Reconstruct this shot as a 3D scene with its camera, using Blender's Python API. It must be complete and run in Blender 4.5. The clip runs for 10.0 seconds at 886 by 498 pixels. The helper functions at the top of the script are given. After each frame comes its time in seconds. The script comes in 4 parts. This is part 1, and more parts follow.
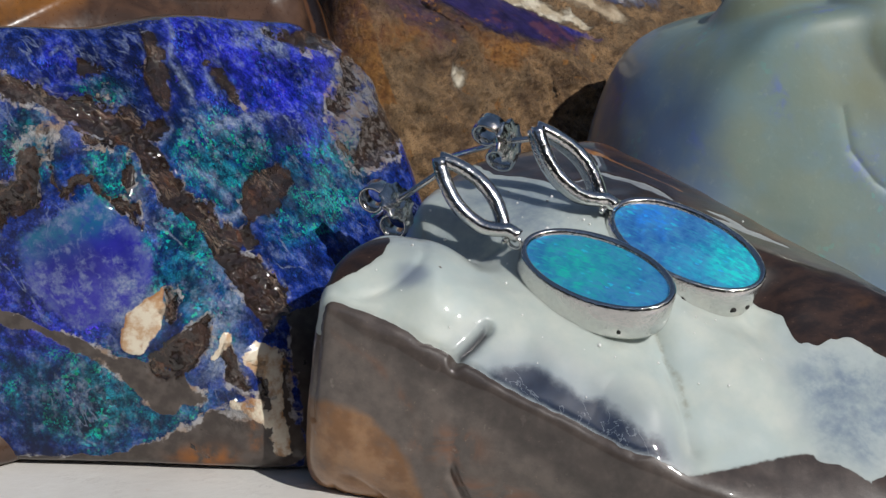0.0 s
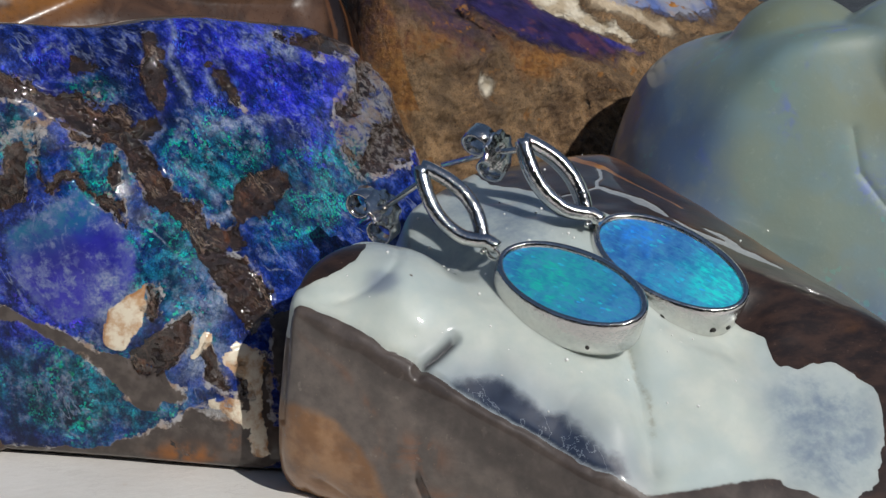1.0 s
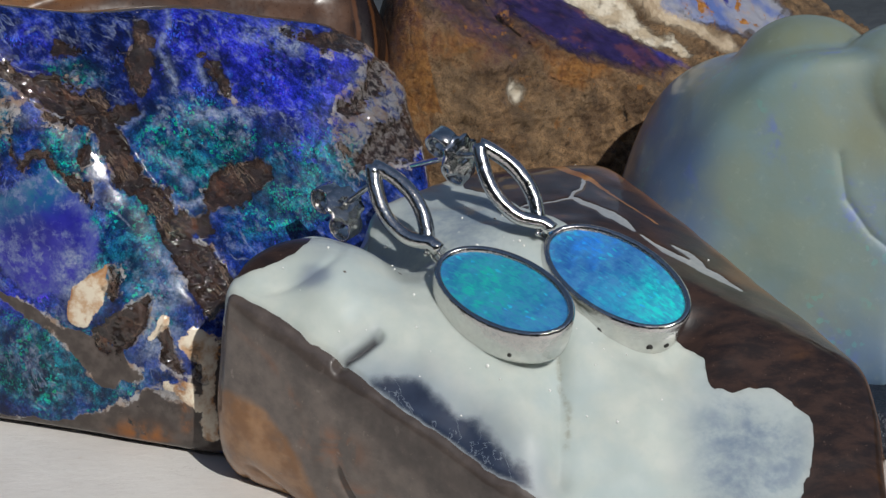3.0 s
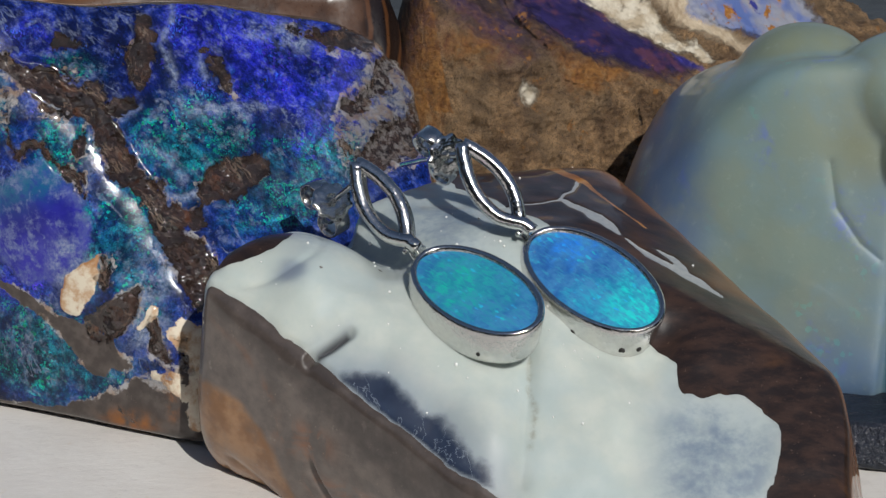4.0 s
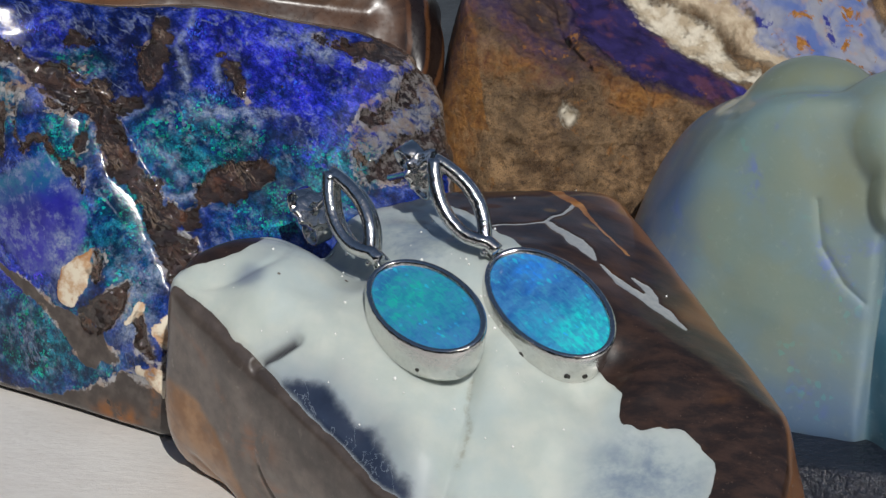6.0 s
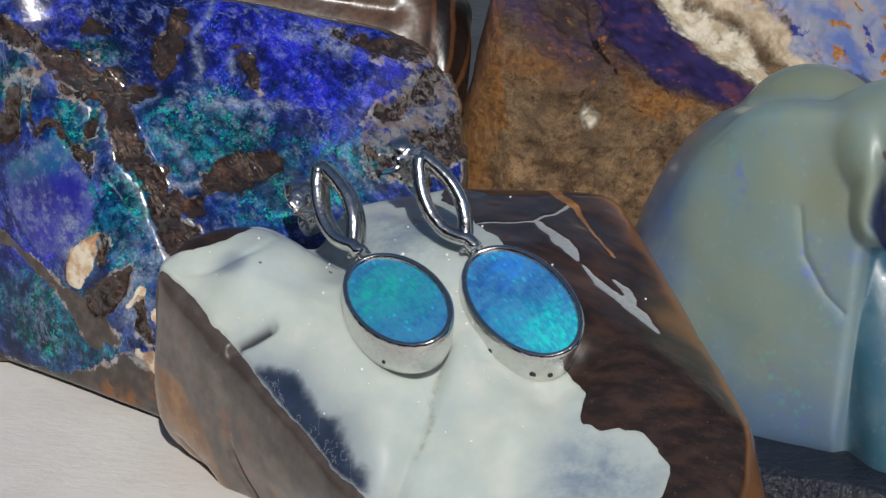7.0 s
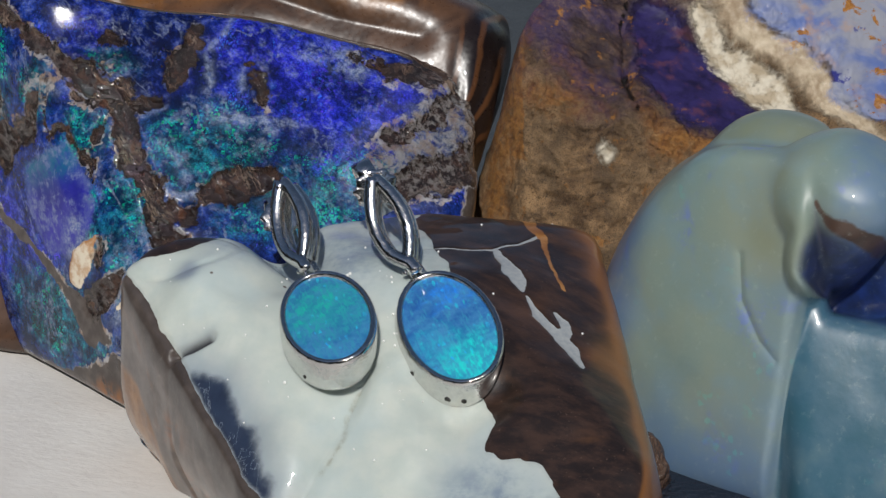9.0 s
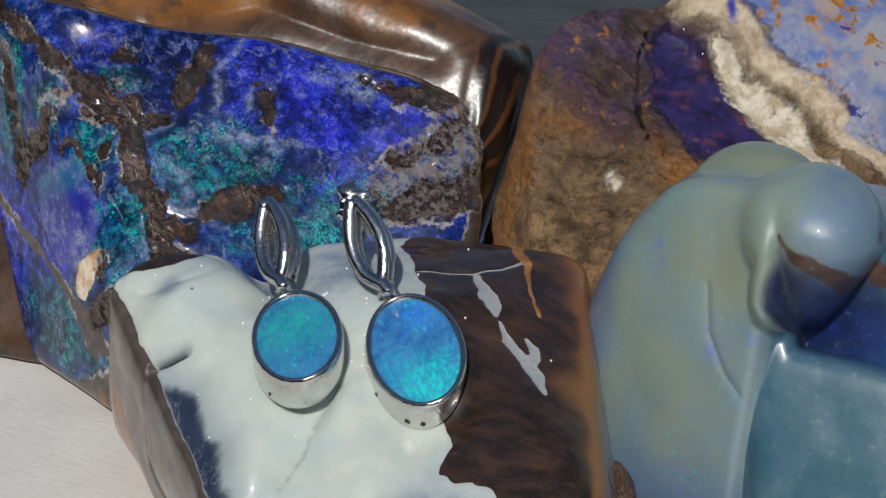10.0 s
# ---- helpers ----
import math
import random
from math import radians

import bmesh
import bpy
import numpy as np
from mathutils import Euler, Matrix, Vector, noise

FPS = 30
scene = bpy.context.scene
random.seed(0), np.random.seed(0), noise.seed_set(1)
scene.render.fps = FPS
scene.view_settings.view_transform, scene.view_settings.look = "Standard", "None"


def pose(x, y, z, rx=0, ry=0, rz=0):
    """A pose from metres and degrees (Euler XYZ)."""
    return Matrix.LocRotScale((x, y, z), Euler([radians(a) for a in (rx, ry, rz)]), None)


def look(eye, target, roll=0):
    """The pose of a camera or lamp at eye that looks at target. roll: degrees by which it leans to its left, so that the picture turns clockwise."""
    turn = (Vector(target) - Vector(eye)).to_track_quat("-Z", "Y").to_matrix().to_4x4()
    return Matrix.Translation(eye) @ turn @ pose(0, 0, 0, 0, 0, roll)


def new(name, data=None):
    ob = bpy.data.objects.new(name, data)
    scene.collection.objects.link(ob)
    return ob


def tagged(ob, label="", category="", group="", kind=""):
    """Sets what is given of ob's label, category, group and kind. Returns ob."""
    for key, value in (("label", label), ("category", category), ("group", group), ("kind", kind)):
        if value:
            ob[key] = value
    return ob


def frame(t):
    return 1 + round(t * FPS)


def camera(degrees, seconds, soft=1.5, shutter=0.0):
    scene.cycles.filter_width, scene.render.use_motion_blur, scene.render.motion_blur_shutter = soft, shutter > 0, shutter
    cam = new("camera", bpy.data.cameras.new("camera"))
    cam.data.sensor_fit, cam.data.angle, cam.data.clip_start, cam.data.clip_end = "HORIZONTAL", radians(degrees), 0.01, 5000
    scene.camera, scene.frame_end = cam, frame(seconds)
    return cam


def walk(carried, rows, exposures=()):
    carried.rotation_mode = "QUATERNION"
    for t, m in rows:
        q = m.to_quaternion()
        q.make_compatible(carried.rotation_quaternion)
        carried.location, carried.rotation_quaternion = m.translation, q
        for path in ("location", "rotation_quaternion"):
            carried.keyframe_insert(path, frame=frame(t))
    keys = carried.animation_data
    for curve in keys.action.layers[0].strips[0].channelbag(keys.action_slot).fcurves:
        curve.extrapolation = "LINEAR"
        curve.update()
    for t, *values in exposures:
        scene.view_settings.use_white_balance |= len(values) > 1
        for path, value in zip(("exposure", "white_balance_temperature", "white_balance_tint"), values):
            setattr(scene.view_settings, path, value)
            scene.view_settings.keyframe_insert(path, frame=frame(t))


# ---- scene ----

CM = 0.01          # all plan numbers below are centimetres
V = Vector

# ---------------------------------------------------------------- camera
cam = camera(20.09, 10.0, soft=1.4)
PATH = [
    (0, (-7.725, -13.624, 7.597), (-1.748, -1.036, 2.046), 0.5),
    (0.5, (-6.927, -14.06, 7.633), (-1.644, -1.172, 2.065), 0.46),
    (1, (-6.117, -14.27, 7.633), (-1.489, -1.119, 2.098), 0.4),
    (1.5, (-5.455, -14.636, 7.67), (-1.412, -1.286, 2.154), 0.4),
    (2, (-4.677, -14.844, 7.668), (-1.251, -1.315, 2.169), 0.36),
    (2.5, (-3.869, -14.991, 7.629), (-1.075, -1.313, 2.142), 0.34),
    (4, (-1.941, -15.403, 7.672), (-0.718, -1.5, 2.177), 0.24),
    (4.5, (-1.191, -15.533, 7.686), (-0.581, -1.568, 2.245), 0.19),
    (5, (-0.452, -15.565, 7.687), (-0.452, -1.567, 2.296), 0.19),
    (5.5, (0.201, -15.433, 7.637), (-0.348, -1.444, 2.251), 0.19),
    (7, (2.662, -15.371, 7.673), (0.083, -1.607, 2.297), 0.15),
    (7.5, (3.488, -15.244, 7.669), (0.269, -1.597, 2.339), 0.11),
    (8, (4.392, -15.134, 7.712), (0.485, -1.645, 2.441), 0.11),
    (8.5, (5.172, -14.919, 7.732), (0.659, -1.619, 2.465), 0.09),
    (9, (5.862, -14.733, 7.75), (0.812, -1.61, 2.526), 0.12),
    (9.5, (6.586, -14.48, 7.77), (0.967, -1.562, 2.618), 0.09),
    (10, (7.369, -14.161, 7.771), (1.142, -1.497, 2.685), 0.04),
]
walk(cam, [(t, look(V(eye) * CM, V(target) * CM, roll)) for t, eye, target, roll in PATH])

# ---------------------------------------------------------------- light
SUN = V((0.21, -0.72, 0.66)).normalized()
world = bpy.data.worlds.new("sky")
scene.world = world
world.use_nodes = True
sky = world.node_tree.nodes.new("ShaderNodeTexSky")
sky.sky_type, sky.sun_disc = "NISHITA", False
sky.sun_elevation = math.asin(SUN.z)
sky.sun_rotation = math.atan2(SUN.x, SUN.y)
back = world.node_tree.nodes["Background"]
back.inputs["Strength"].default_value = 0.055
world.node_tree.links.new(sky.outputs[0], back.inputs["Color"])
lamp = bpy.data.lights.new("sun", "SUN")
lamp.energy, lamp.angle, lamp.color = 3.15, radians(0.53), (0.99, 0.965, 0.93)
sun = new("sun", lamp)
sun.matrix_world = look(SUN * 2, (0, 0, 0))
scene.view_settings.exposure = 0.0


# ---------------------------------------------------------------- materials
class Web:
    """A node material: the methods add nodes and give back sockets. Lengths are in centimetres."""

    def __init__(self, name):
        self.m = bpy.data.materials.new(name)
        self.m.use_nodes = True
        self.t = self.m.node_tree
        self.b = self.t.nodes["Principled BSDF"]
        tc, sc = self.t.nodes.new("ShaderNodeTexCoord"), self.t.nodes.new("ShaderNodeVectorMath")
        sc.operation = "SCALE"
        sc.inputs["Scale"].default_value = 1 / CM
        self.t.links.new(tc.outputs["Object"], sc.inputs[0])
        self.co = sc.outputs[0]

    def put(self, value, socket):
        if isinstance(value, bpy.types.NodeSocket):
            self.t.links.new(value, socket)
        elif isinstance(value, (tuple, list)) and socket.type == "RGBA":
            socket.default_value = (*value, 1)
        else:
            socket.default_value = value

    def attr(self, name):
        n = self.t.nodes.new("ShaderNodeAttribute")
        n.attribute_name = name
        return n.outputs["Fac"]

    def noise(self, scale, detail=4, rough=0.55, warp=0.0, stretch=None, ridged=False):
        n = self.t.nodes.new("ShaderNodeTexNoise")
        co = self.co
        if stretch:
            mp = self.t.nodes.new("ShaderNodeMapping")
            mp.inputs["Scale"].default_value = stretch[:3]
            mp.inputs["Rotation"].default_value = [radians(a) for a in stretch[3:]] if len(stretch) > 3 else (0, 0, 0)
            self.put(co, mp.inputs["Vector"])
            co = mp.outputs[0]
        self.put(co, n.inputs["Vector"])
        n.inputs["Scale"].default_value, n.inputs["Detail"].default_value = scale, detail
        n.inputs["Roughness"].default_value, n.inputs["Distortion"].default_value = rough, warp
        if ridged:
            return self.math("ABSOLUTE", self.math("MULTIPLY", self.math("SUBTRACT", n.outputs["Fac"], 0.5), 2.0))
        return n.outputs["Fac"]

    def grain(self, scale, detail, rough, warp, turn, pull):
        """Noise drawn out along a slanting line of the x-z plane."""
        n, mp = self.t.nodes.new("ShaderNodeTexNoise"), self.t.nodes.new("ShaderNodeMapping")
        mp.vector_type = "TEXTURE"
        mp.inputs["Rotation"].default_value = (0, radians(turn), 0)
        mp.inputs["Scale"].default_value = (pull, 1, 1)
        self.put(self.co, mp.inputs["Vector"])
        self.put(mp.outputs[0], n.inputs["Vector"])
        n.inputs["Scale"].default_value, n.inputs["Detail"].default_value = scale, detail
        n.inputs["Roughness"].default_value, n.inputs["Distortion"].default_value = rough, warp
        return n.outputs["Fac"]

    def cells(self, scale, out="Color", feature="F1", stretch=None):
        n = self.t.nodes.new("ShaderNodeTexVoronoi")
        n.feature = feature
        co = self.co
        if stretch:
            mp = self.t.nodes.new("ShaderNodeMapping")
            mp.inputs["Scale"].default_value = stretch[:3]
            self.put(co, mp.inputs["Vector"])
            co = mp.outputs[0]
        self.put(co, n.inputs["Vector"])
        n.inputs["Scale"].default_value = scale
        return n.outputs[out]

    def sep(self, colour, k=0):
        n = self.t.nodes.new("ShaderNodeSeparateColor")
        self.put(colour, n.inputs[0])
        return n.outputs[k]

    def xyz(self, k):
        n = self.t.nodes.new("ShaderNodeSeparateXYZ")
        self.put(self.co, n.inputs[0])
        return n.outputs[k]

    def math(self, op, a, b=0.0, clamp=False):
        n = self.t.nodes.new("ShaderNodeMath")
        n.operation, n.use_clamp = op, clamp
        self.put(a, n.inputs[0])
        self.put(b, n.inputs[1])
        return n.outputs[0]

    def step(self, v, lo, hi, to0=0.0, to1=1.0):
        n = self.t.nodes.new("ShaderNodeMapRange")
        n.interpolation_type = "SMOOTHSTEP"
        self.put(v, n.inputs["Value"])
        for key, x in (("From Min", lo), ("From Max", hi), ("To Min", to0), ("To Max", to1)):
            self.put(x, n.inputs[key])
        return n.outputs["Result"]

    def mix(self, f, a, b):
        n = self.t.nodes.new("ShaderNodeMix")
        n.data_type = "RGBA"
        self.put(f, n.inputs[0])
        self.put(a, n.inputs[6])
        self.put(b, n.inputs[7])
        return n.outputs[2]

    def blend(self, f, a, b):
        n = self.t.nodes.new("ShaderNodeMix")
        self.put(f, n.inputs[0])
        self.put(a, n.inputs[2])
        self.put(b, n.inputs[3])
        return n.outputs[0]

    def mul(self, a, b):
        return self.math("MULTIPLY", a, b)

    def spot(self, x, y, r, soft, warp=0.3):
        """A soft round patch at (x, y) of the thing's own plan, with a ragged edge."""
        dx, dy = self.math("SUBTRACT", self.xyz(0), x), self.math("SUBTRACT", self.xyz(1), y)
        d = self.math("SQRT", self.math("ADD", self.mul(dx, dx), self.mul(dy, dy)))
        d = self.math("ADD", d, self.mul(self.math("SUBTRACT", self.noise(9, 4), 0.5), warp))
        return self.step(d, r - soft, r + soft, 1.0, 0.0)

    def bump(self, height, distance=0.01, strength=1.0):
        n = self.t.nodes.new("ShaderNodeBump")
        n.inputs["Distance"].default_value = distance * CM
        n.inputs["Strength"].default_value = strength
        self.put(height, n.inputs["Height"])
        self.put(n.outputs[0], self.b.inputs["Normal"])

    def done(self, colour, rough=0.3, coat=0.0, metal=0.0, sss=0.0, reach=0.05, ior=1.5, spec=0.5):
        for key, v in (("Base Color", colour), ("Roughness", rough), ("Metallic", metal), ("Coat Weight", coat),
                       ("Coat Roughness", 0.04), ("IOR", ior), ("Specular IOR Level", spec)):
            self.put(v, self.b.inputs[key])
        if not isinstance(sss, float) or sss > 0:
            self.put(sss, self.b.inputs["Subsurface Weight"])
            self.b.inputs["Subsurface Radius"].default_value = (1.0, 1.05, 1.1)
            self.b.inputs["Subsurface Scale"].default_value = reach * CM
        return self.m


def boulder_opal():
    w = Web("boulder_opal")
    fine, mid, wide = w.noise(42, 5, 0.65), w.noise(9, 4), w.noise(2.6, 3)
    violet, teal, haze, crust = w.attr("violet"), w.attr("teal"), w.attr("haze"), w.attr("crust")
    fray = w.math("ADD", w.mul(w.math("SUBTRACT", w.noise(5, 7, 0.66, 0.3), 0.5), 0.30), w.mul(w.math("SUBTRACT", w.noise(34, 4, 0.6), 0.5), 0.05))
    # the body of the seam: near-black navy to royal blue
    opal = w.mix(w.step(w.math("ADD", w.mul(mid, 0.65), w.mul(fine, 0.5)), 0.42, 0.78), (0.004, 0.009, 0.060), (0.017, 0.060, 0.46))
    deep = w.mix(w.step(fine, 0.33, 0.66), (0.010, 0.016, 0.42), (0.040, 0.044, 0.95))
    opal = w.mix(w.mul(violet, w.step(w.math("ADD", w.mul(wide, 0.6), w.mul(mid, 0.5)), 0.42, 0.62)), opal, deep)
    sea = w.mix(w.step(w.noise(15, 6, 0.65), 0.38, 0.66), (0.003, 0.024, 0.050), (0.014, 0.27, 0.36))
    opal = w.mix(w.mul(teal, w.step(w.noise(4.5, 4), 0.36, 0.56, 0.35, 1.0)), opal, sea)
    # fire: small facets that light up in clusters
    for size, need, cluster, colours, zone, part_of in (
            (74, 0.62, 7, ((0.0, 0.50, 0.22), (0.01, 0.46, 0.50)), teal, 0.9), (46, 0.76, 5, ((0.0, 0.66, 0.26), (0.01, 0.42, 0.72)), teal, 0.95),
            (50, 0.70, 6, ((0.10, 0.04, 1.0), (0.03, 0.13, 0.95)), violet, 0.95), (21, 0.82, 4, ((0.13, 0.05, 1.0), (0.03, 0.22, 1.0)), violet, 0.75)):
        facet = w.cells(size)
        lit = w.mul(w.step(w.sep(facet, 0), need - 0.04, need + 0.10), w.step(w.noise(cluster * 0.55, 5, 0.68), 0.50, 0.60))
        opal = w.mix(w.mul(w.mul(lit, w.step(zone, 0.2, 0.6)), part_of), opal, w.mix(w.sep(facet, 1), *colours))
    opal = w.mix(w.step(w.noise(80, 3, 0.6), 0.60, 0.36, 0.0, 0.5), opal, (0.002, 0.005, 0.025))
    opal = w.mix(w.mul(w.attr("dark"), w.step(mid, 0.3, 0.65, 0.95, 0.5)), opal, (0.003, 0.005, 0.026))
    murk = w.mul(w.step(w.noise(3.3, 5, 0.65, 0.4), 0.50, 0.62), w.step(w.noise(30, 4, 0.65), 0.30, 0.58, 1.0, 0.5))
    opal = w.mix(w.mul(murk, 0.62), opal, w.mix(w.step(wide, 0.45, 0.6), (0.004, 0.006, 0.024), (0.012, 0.008, 0.010)))
    spark = w.cells(70, stretch=(1.5, 1.0, 0.75))
    lit = w.mul(w.step(w.sep(spark, 0), 0.70, 0.90), w.step(w.noise(4, 6, 0.72), 0.55, 0.64))
    opal = w.mix(w.mul(lit, 0.6), opal, w.mix(w.step(teal, 0.25, 0.5), w.mix(w.sep(spark, 1), (0.10, 0.06, 1.0), (0.02, 0.22, 1.0)), w.mix(w.sep(spark, 1), (0.0, 0.60, 0.24), (0.01, 0.55, 0.70))))
    cloud = w.noise(6, 7, 0.62, 0.7)
    opal = w.mix(w.step(cloud, 0.53, 0.39, 0.0, 0.62), opal, w.mix(teal, (0.003, 0.006, 0.040), (0.002, 0.016, 0.030)))
    # one large violet piece with a sea-blue upper border
    pane = w.attr("pane")
    glass = w.mix(w.step(w.noise(3, 4), 0.35, 0.65), (0.015, 0.016, 0.22), (0.034, 0.032, 0.34))
    glass = w.mix(w.mul(w.attr("band"), w.step(w.noise(16, 6, 0.7), 0.3, 0.6, 0.35, 1.0)), glass, (0.012, 0.13, 0.23))
    glass = w.mix(w.step(w.noise(9, 8, 0.68, 0.1), 0.48, 0.68, 0.0, 0.5), glass, (0.17, 0.21, 0.38))
    pd = w.math("ADD", pane, w.mul(fray, 0.6))
    glass = w.mix(w.mul(w.step(pd, -0.16, 0.0), w.step(w.noise(14, 6, 0.72, 0.4), 0.38, 0.66, 0.0, 0.7)), glass, (0.11, 0.15, 0.30))
    opal = w.mix(w.step(pd, 0.03, -0.03), opal, glass)
    # milky fibres and pale seams
    thread = w.mul(w.step(w.noise(1.9, 5, 0.55, 0.5, None, True), 0.004, 0.06, 1.0, 0.0), w.step(w.noise(22, 5, 0.7), 0.36, 0.62))
    slant = w.step(w.math("ABSOLUTE", w.math("SUBTRACT", w.grain(4.0, 4, 0.55, 0.3, 58, 3.2), 0.5)), 0.003, 0.022, 1.0, 0.0)
    milk = w.mul(w.step(w.noise(9, 8, 0.70, 0.1), 0.50, 0.70), 0.42)
    milk = w.math("MAXIMUM", milk, w.mul(thread, w.step(w.noise(2.7, 4), 0.47, 0.60, 0.0, 0.50)))
    milk = w.math("MAXIMUM", milk, w.mul(slant, w.step(w.noise(2.2, 4), 0.51, 0.63, 0.0, 0.42)))
    milk = w.math("MAXIMUM", milk, w.mul(haze, w.step(w.noise(10, 8, 0.70, 0.15), 0.36, 0.64)))
    opal = w.mix(milk, opal, w.mix(w.step(fine, 0.3, 0.7), (0.10, 0.15, 0.33), (0.34, 0.39, 0.48)))
    # ironstone: rough brown in the hollows, grey-brown where it is polished
    streaks = w.grain(11, 7, 0.7, 0.5, 56, 3.4)
    brown = w.mix(w.step(streaks, 0.34, 0.68), (0.010, 0.006, 0.005), (0.068, 0.037, 0.026))
    brown = w.mix(w.mul(w.step(w.noise(5, 5, 0.6, 0.8), 0.56, 0.70), 0.6), brown, (0.15, 0.055, 0.024))
    brown = w.mix(w.step(w.noise(9, 5, 0.6), 0.50, 0.34, 0.0, 0.75), brown, (0.008, 0.005, 0.005))
    brown = w.mix(w.mul(w.step(w.noise(46, 4, 0.7), 0.62, 0.70), 0.35), brown, (0.24, 0.18, 0.14))
    rib = w.step(w.math("ABSOLUTE", w.math("SUBTRACT", w.grain(4.5, 5, 0.62, 0.5, 56, 4.0), 0.5)), 0.004, 0.016, 1.0, 0.0)
    brown = w.mix(w.mul(rib, w.step(w.noise(4, 4), 0.48, 0.60, 0.0, 0.45)), brown, (0.36, 0.27, 0.20))
    brown = w.mix(w.mul(w.mul(crust, w.step(w.noise(17, 7, 0.74, 0.2), 0.46, 0.60)), 0.75), brown, (0.40, 0.37, 0.35))
    stone_grey = w.mix(w.step(w.noise(10, 5), 0.35, 0.7), (0.062, 0.050, 0.044), (0.105, 0.086, 0.076))
    stone_grey = w.mix(w.mul(w.attr("ochre"), w.step(w.noise(7, 4), 0.35, 0.6)), stone_grey, (0.30, 0.11, 0.025))
    gd = w.math("ADD", w.attr("grey_d"), w.mul(fray, 0.5))
    md = w.math("MINIMUM", w.math("ADD", w.attr("matrix_d"), fray), w.step(w.mul(w.noise(3.6, 6, 0.66, 0.6), w.blend(teal, 1.0, 0.93)), 0.655, 0.70, 0.10, -0.05))
    cd = w.math("ADD", w.attr("cream_d"), w.mul(fray, w.step(w.xyz(0), 0.1, 0.2, 0.30, 0.62)))
    col = w.mix(w.step(gd, 0.006, -0.006), opal, stone_grey)
    near = w.math("MINIMUM", w.math("ADD", w.math("ABSOLUTE", gd), w.step(w.xyz(2), 1.9, 2.1)), md)
    wide_rim = w.math("ADD", w.mul(crust, 0.15), w.step(w.noise(3.2, 4, 0.6, 0.5), 0.46, 0.64, 0.0, 0.034))
    rim = w.mul(w.step(w.math("SUBTRACT", near, wide_rim), 0.006, -0.012), w.step(w.noise(12, 6, 0.72, 0.4), 0.40, 0.56))
    pale_rim = w.mix(w.step(w.noise(7, 5), 0.42, 0.62), (0.44, 0.43, 0.43), (0.34, 0.24, 0.17))
    col = w.mix(w.mul(rim, 0.85), col, pale_rim)
    mx = w.step(md, 0.005, -0.005)
    inner = w.mul(w.step(w.math("ABSOLUTE", w.math("ADD", md, 0.035)), 0.010, 0.002), w.step(w.noise(4, 4), 0.5, 0.62))
    col = w.mix(mx, col, w.mix(w.mul(inner, 0.4), brown, (0.30, 0.20, 0.14)))
    pale = w.mix(w.step(w.noise(9, 5, 0.6), 0.42, 0.66), (0.74, 0.66, 0.52), (0.52, 0.33, 0.19))
    pale = w.mix(w.mul(w.step(w.noise(5, 5, 0.65), 0.48, 0.62), w.step(w.math("ADD", cd, w.mul(w.noise(8, 4), 0.05)), -0.03, 0.02)), pale, (0.40, 0.20, 0.09))
    cr = w.step(cd, 0.005, -0.005)
    col = w.mix(cr, col, pale)
    rough_h = w.math("ADD", w.mul(w.noise(30, 6, 0.72), 0.7), w.mul(streaks, 1.3))
    w.bump(w.math("ADD", w.mul(rough_h, w.math("ADD", w.math("MAXIMUM", w.mul(mx, 1.6), w.mul(crust, 3.2)), 0.03)), w.math("ADD", w.mul(fine, 0.02), w.mul(w.step(md, -0.02, 0.03), 0.5))), 0.022)
    bare = w.math("MAXIMUM", mx, crust)
    return w.done(col, w.blend(bare, 0.16, 0.20), coat=w.blend(bare, 0.35, 1.0), spec=w.blend(bare, 0.22, 0.45))


